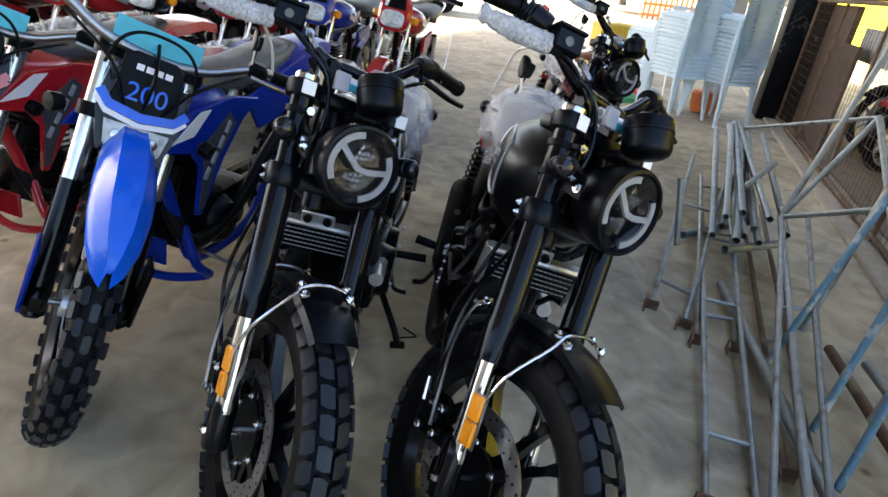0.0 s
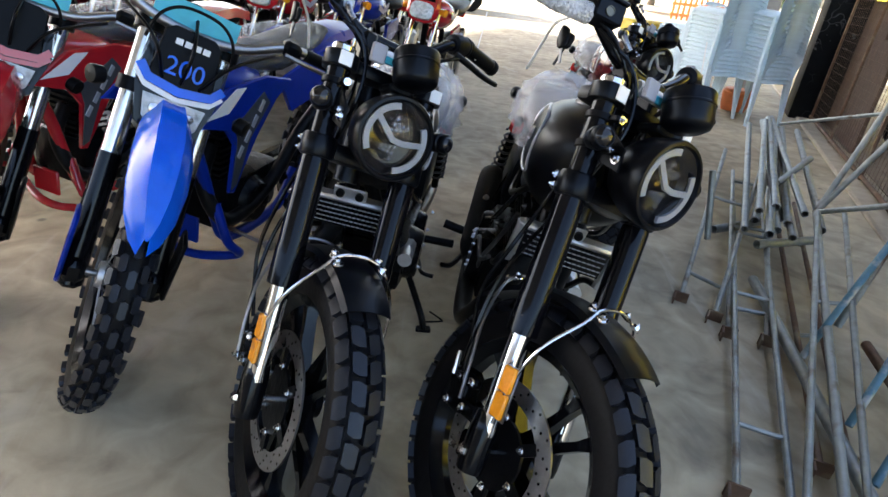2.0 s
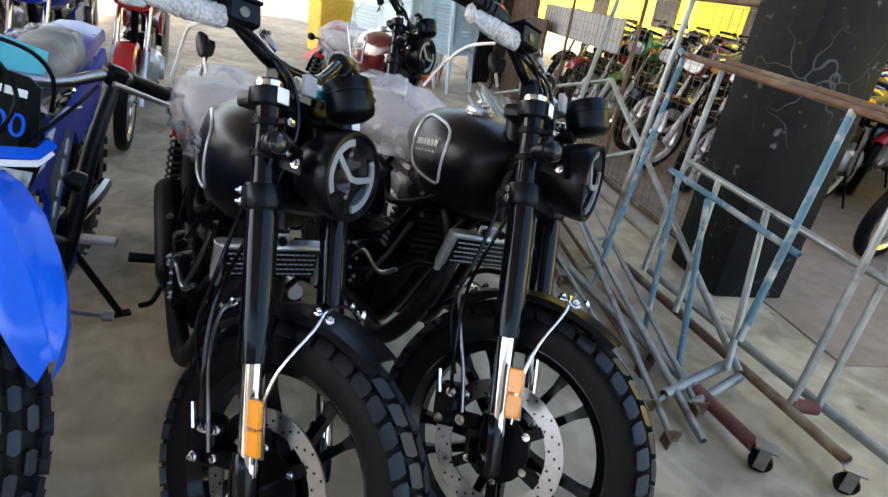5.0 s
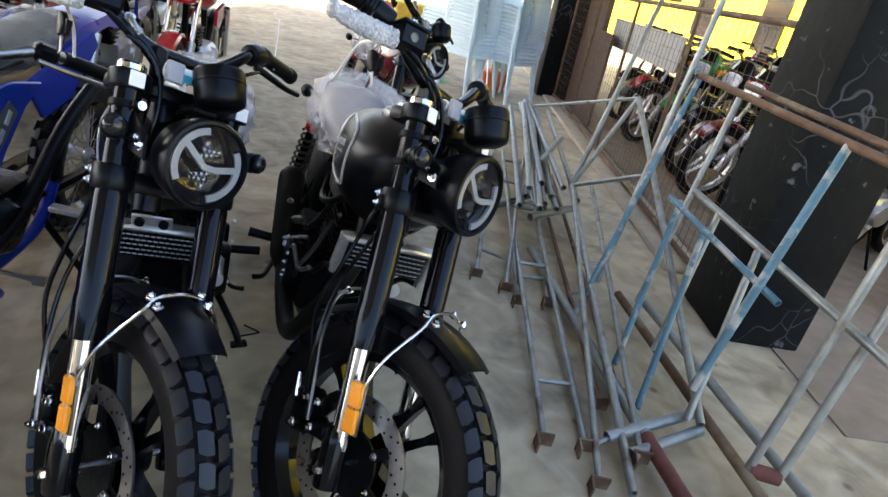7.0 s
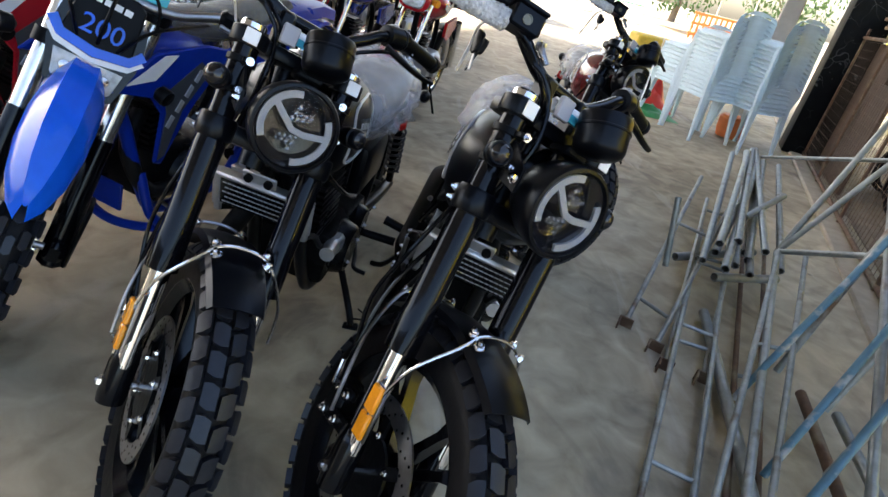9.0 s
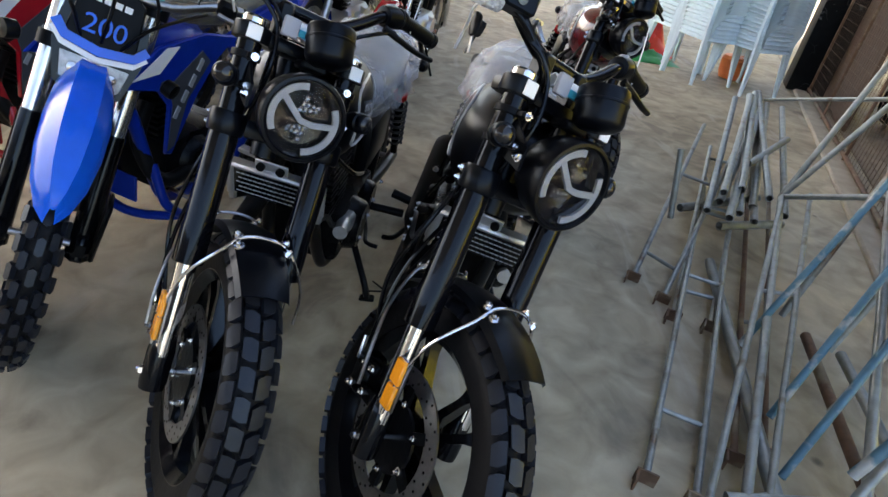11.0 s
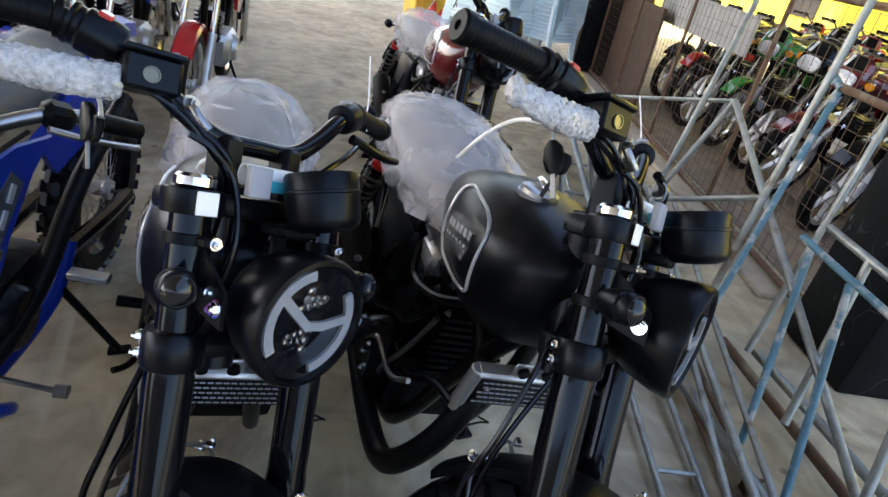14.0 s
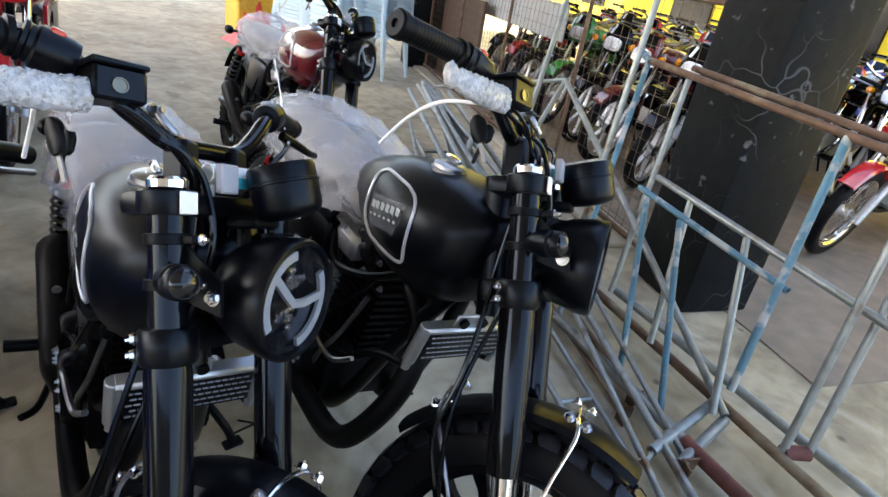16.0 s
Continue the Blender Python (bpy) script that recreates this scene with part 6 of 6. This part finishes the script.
# ---- the yard ----
def bench(x, y, w):
    top = thing("orange_railing", Matrix.Translation((x, y, 0)), "orange painted wooden railing in the yard", "railing")
    for k in range(int(w / 0.22)):
        g = B()
        box(g, (x + k * 0.22, y, 0.5), (0.08, 0.05, 1.0), None, 0.004)
        part("slat", g, ORANGE, top)
    for z in (0.2, 0.6, 0.98):
        g = B()
        box(g, (x + w / 2 - 0.1, y - 0.045, z), (w, 0.035, 0.10), None, 0.004)
        part("rail", g, ORANGE, top)


bench(9.4, 25.5, 3.2)
top = thing("canopy", Matrix.Translation((10.5, 31, 0)), "orange and cream canopy tent in the yard", "tent")
for x in (8.3, 13.2):
    for y in (29, 33):
        g = B()
        cyl(g, (x, y, 0), (x, y, 2.3), 0.04)
        part("pole", g, WHITEPAINT, top)
g = B()
loft(g, [[Vector((x, y, z)) for x, y in ((8 + i, 28.7 + i), (13.5 - i, 28.7 + i), (13.5 - i, 33.3 - i), (8 + i, 33.3 - i))] for i, z in ((0, 2.25), (2.2, 3.1))])
part("roof", g, mat("tent cloth", (0.75, 0.45, 0.14), 0.7, var=0.2, scale=2), top)


def garden_table(x, y):
    top = thing("garden_table", Matrix.Translation((x, y, 0)), "pale plastic table in the bright yard", "table", "yard tables")
    g = B()
    box(g, (x, y, 0.73), (1.2, 0.8, 0.04), None, 0.01)
    part("tabletop", g, mat("green table", (0.10, 0.35, 0.22), 0.5), top)
    for sx in (-0.5, 0.5):
        for sy in (-0.3, 0.3):
            g = B()
            cyl(g, (x + sx, y + sy, 0), (x + sx, y + sy, 0.72), 0.03)
            part("leg", g, WHITEPAINT, top)


for x, y in ((3.2, 27), (5.2, 28), (7.0, 27), (1.6, 30)):
    garden_table(x, y)


def truck(x, y):
    M = Matrix.Translation((x, y, 0)) @ Matrix.Rotation(radians(4), 4, "Z")
    top = thing("white_van", M, "white van parked across the far end of the shed", "van")
    g = B()
    box(g, (0, 0, 1.25), (4.6, 1.7, 1.5), M, 0.12, 3)
    bd = part("body", g, WHITEPAINT, top)
    for k in (-1.5, -0.3, 0.9):
        g = B()
        box(g, (k, -0.86, 1.6), (1.0, 0.02, 0.5), M, 0.008)
        part("window", g, LENSDARK, bd)
    g = B()
    box(g, (0, -0.87, 0.72), (4.5, 0.03, 0.10), M, 0.01)
    part("trim_strip", g, GREYBOX, bd)
    for sx in (-1.5, 1.5):
        for sy in (-0.78, 0.78):
            g = B()
            lathe(g, [(0.10, -0.09), (0.28, -0.1), (0.32, -0.06), (0.32, 0.06), (0.28, 0.1), (0.10, 0.09)], M @ Matrix.Translation((sx, sy, 0.32)) @ Matrix.Rotation(radians(90), 4, "X"), 22)
            wh = part("tyre", g, RUBBER, top)
            g = B()
            cyl(g, M @ Vector((sx, sy - 0.085, 0.32)), M @ Vector((sx, sy + 0.085, 0.32)), 0.19, seg=18)
            part("hubcap", g, ALU, wh)


truck(-0.9, 17.2)
truck(-6.6, 15.8)

# ---- scaffold frames and the barricade ----
def pipe_thing(name, label, category, segs, group=""):
    """A welded frame of pipes: (start, end, radius, material, part name)."""
    lo = min((s[i] for s in segs for i in (0, 1)), key=lambda p: p[2])
    top = thing(name, Matrix.Translation((lo[0], lo[1], 0)), label, category, group)
    for a, b, r, m, nm in segs:
        g = B()
        pipe(g, a, b, r * 0.85)
        part(nm, g, m, top)
    return top


def lerp(a, b, t):
    return tuple(p + (q - p) * t for p, q in zip(a, b))


def ladder(foot_l, foot_r, far_l, far_r, rungs, label, m=GALV, r=0.0122, shoes=True):
    """A scaffold frame lying on the pile: two rails, rungs and angle shoes at its feet."""
    segs = [(foot_l, far_l, r, m, "rail"), (foot_r, far_r, r, m, "rail")]
    for t in rungs:
        segs.append((lerp(foot_l, far_l, t), lerp(foot_r, far_r, t), r * 0.75, GALV, "rung"))
    top = pipe_thing("scaffold_frame", label, "scaffolding", segs, "scaffold frames")
    if shoes:
        for p, q in ((foot_l, far_l), (foot_r, far_r)):
            g = B()
            dr = (Vector(q) - Vector(p)).normalized()
            M = axis_m(Vector(p) + Vector((0, 0, 0.012 - min(p[2], 0.012))), dr, (0, 0, 1))
            box(g, (0.0, 0.0, -0.012), (0.05, 0.055, 0.006), M)
            box(g, (0.0, -0.022, -0.03), (0.045, 0.006, 0.04), M)
            part("shoe", g, RUST, top)
    return top


ladder((0.946, 2.142, 0.024), (1.03, 2.02, 0.024), (1.55, 3.30, 0.33), (1.72, 3.20, 0.33), (0.12, 0.6), "slim galvanised scaffold frame leaning into the pipe pile")
ladder((1.033, 1.913, 0.024), (1.161, 1.883, 0.024), (1.66, 3.35, 0.20), (1.84, 3.30, 0.20), (0.10, 0.55, 0.9), "galvanised scaffold frame with rusty shoes on the floor")
ladder((0.728, 1.203, 0.022), (0.842, 1.155, 0.022), (1.55, 3.05, 0.12), (1.68, 3.0, 0.12), (0.12, 0.5, 0.8), "long galvanised scaffold frame lying on the concrete")
ladder((0.80, 1.03, 0.022), (0.96, 1.06, 0.05), (1.68, 2.62, 0.31), (1.78, 2.58, 0.30), (0.06, 0.55), "scaffold frame with bright rungs under the barricade")
ladder((1.00, 1.30, 0.02), (1.10, 1.33, 0.02), (1.95, 3.35, 0.06), (2.05, 3.30, 0.06), (0.3, 0.7), "dull scaffold frame flat on the floor", RUST)

# loose pipes on the pile
rp = random.Random(9)
for i in range(11):
    a = (1.30 + 0.033 * i, 2.38 + 0.012 * i + rp.uniform(-0.05, 0.25), 0.20 + 0.03 * (i % 3) + rp.uniform(-0.02, 0.03))
    c = (2.0 + 0.016 * i + rp.uniform(-0.03, 0.03), 3.85 + rp.uniform(-0.15, 0.1), 0.36 + 0.028 * (i % 3))
    g = B()
    pipe(g, a, c, 0.016 + 0.002 * (i % 2))
    solid("steel_pipe", g, GALV, "loose galvanised pipe on the scaffold pile", "pipe", "loose pipes")
for a, c, r in (((1.40, 2.50, 0.12), (1.75, 2.62, 0.12), 0.02), ((1.30, 2.70, 0.09), (1.80, 2.95, 0.10), 0.02), ((1.62, 2.86, 0.30), (1.90, 3.1, 0.38), 0.016), ((1.20, 2.55, 0.10), (1.16, 2.62, 0.40), 0.014)):
    g = B()
    pipe(g, a, c, r)
    solid("pipe_stub", g, GALV, "short pipe stub under the scaffold pile", "pipe", "pipe stubs")

# long pipe on the floor with a rusted end
a, c = Vector((1.31, 2.30, 0.045)), Vector((0.955, 0.86, 0.06))
top = thing("floor_pipe", Matrix.Translation((c.x, c.y, 0)), "long grey pipe with a rusted end on the concrete", "pipe")
g = B()
pipe(g, a, a.lerp(c, 0.84), 0.020)
body = part("tube", g, GALV, top)
g = B()
pipe(g, a.lerp(c, 0.83), c, 0.0225)
part("rusted_sleeve", g, DARKRUST, body, "flaking red-brown rusted sleeve")

# the pipe trestle that rises over the pile
JT, JM, P5, NB, Q = (1.85, 2.50, 0.77), (1.63, 2.54, 0.285), (1.66, 2.06, 0.53), (1.185, 1.075, 0.10), (2.12, 3.83, 0.40)
pipe_thing("pipe_trestle", "grey-green pipe trestle leaning over the scaffold pile", "scaffolding", [
    (JT, NB, 0.016, GALV, "long_leg"), (JT, JM, 0.015, GALV, "brace"), (JM, P5, 0.014, GALV, "brace"), (JT, Q, 0.011, GALV, "rail"),
    (JM, (0.86, 0.96, 0.03), 0.016, GALV, "long_leg"), (JM, (2.12, 2.75, 1.66), 0.015, GALV, "upright"),
    ((0.898, 1.136, 0.05), (1.228, 1.13, 0.09), 0.020, GALV, "bright_rung"), ((0.93, 1.063, 0.05), (1.19, 1.072, 0.08), 0.020, GALV, "bright_rung")])

# barricade on castors
RL, RR = Vector((1.565, 1.918, 0.985)), Vector((1.337, 1.143, 0.954))
ext = RL + (RR - RL) * 2.1
off = Vector((0.155, -0.10, -0.005))
pa, pb = Vector((1.192, 0.904, 0.10)), Vector((1.257, 0.857, 0.10))
bar = pipe_thing("barricade", "rusty and blue pipe barricade frame on castors", "barricade", [
    (RL, ext, 0.0145, RUST, "top_rail"), (RL + off, ext + off, 0.014, RUST, "top_rail"),
    ((1.70, 1.81, 0.955), (1.473, 1.721, 0.10), 0.014, GALV, "post"),
    ((1.57, 1.737, 0.586), (1.30, 0.75, 0.52), 0.015, GALV, "mid_rail"),
    ((1.454, 1.733, 0.56), (1.300, 1.10, 0.505), 0.013, BLUEPIPE, "brace"),
    (RR, (1.05, 1.06, 0.27), 0.014, BLUEPIPE, "brace"),
    ((1.52, 1.56, 0.572), (1.30, 1.42, 0.10), 0.014, GALV, "post"),
    (pa, pa + Vector((0.20, 0.055, 0.86)), 0.014, GALV, "post"), (pb, pb + Vector((0.215, 0.06, 0.86)), 0.014, GALV, "post"),
    ((1.42, 1.30, 0.56), (1.15, 1.10, 0.10), 0.014, GALV, "post"),
    ((1.50, 1.72, 0.55), (1.14, 1.42, 0.06), 0.013, BLUEPIPE, "brace"), ((1.47, 1.55, 0.50), (1.08, 1.22, 0.05), 0.013, BLUEPIPE, "brace"),
    ((1.62, 1.95, 0.98), (1.20, 1.75, 0.05), 0.013, BLUEPIPE, "brace"),
    ((1.44, 1.80, 0.09), (1.12, 0.70, 0.09), 0.020, RUST, "bottom_rail"), ((1.52, 1.72, 0.09), (1.25, 0.62, 0.09), 0.020, GALV, "bottom_rail"),
    (pa, pb, 0.026, DARKRUST, "joint"), ((1.66, 2.02, 1.0), (1.55, 1.90, 0.98), 0.014, BLUEPIPE, "brace"),
    ((1.655, 2.01, 1.25), (1.42, 1.92, 0.08), 0.015, GALV, "upright")])
BASE[-1] = bar.matrix_world.copy()
for cx, cy in ((0.95, 0.835), (1.112, 0.675)):
    g = B()
    M = Matrix.Translation((cx, cy, 0.032)) @ Matrix.Rotation(0.5, 4, "Z") @ Matrix.Rotation(radians(90), 4, "Y")
    lathe(g, [(0.008, -0.012), (0.028, -0.012), (0.032, -0.008), (0.032, 0.008), (0.028, 0.012), (0.008, 0.012)], M, 20)
    cs = part("castor", g, RUBBER, bar)
    g = B()
    for s in (-1, 1):
        box(g, (-0.02, 0, s * 0.017), (0.07, 0.03, 0.003), M)
    box(g, (-0.055, 0, 0), (0.005, 0.06, 0.05), M)
    part("castor_fork", g, STEEL, cs)
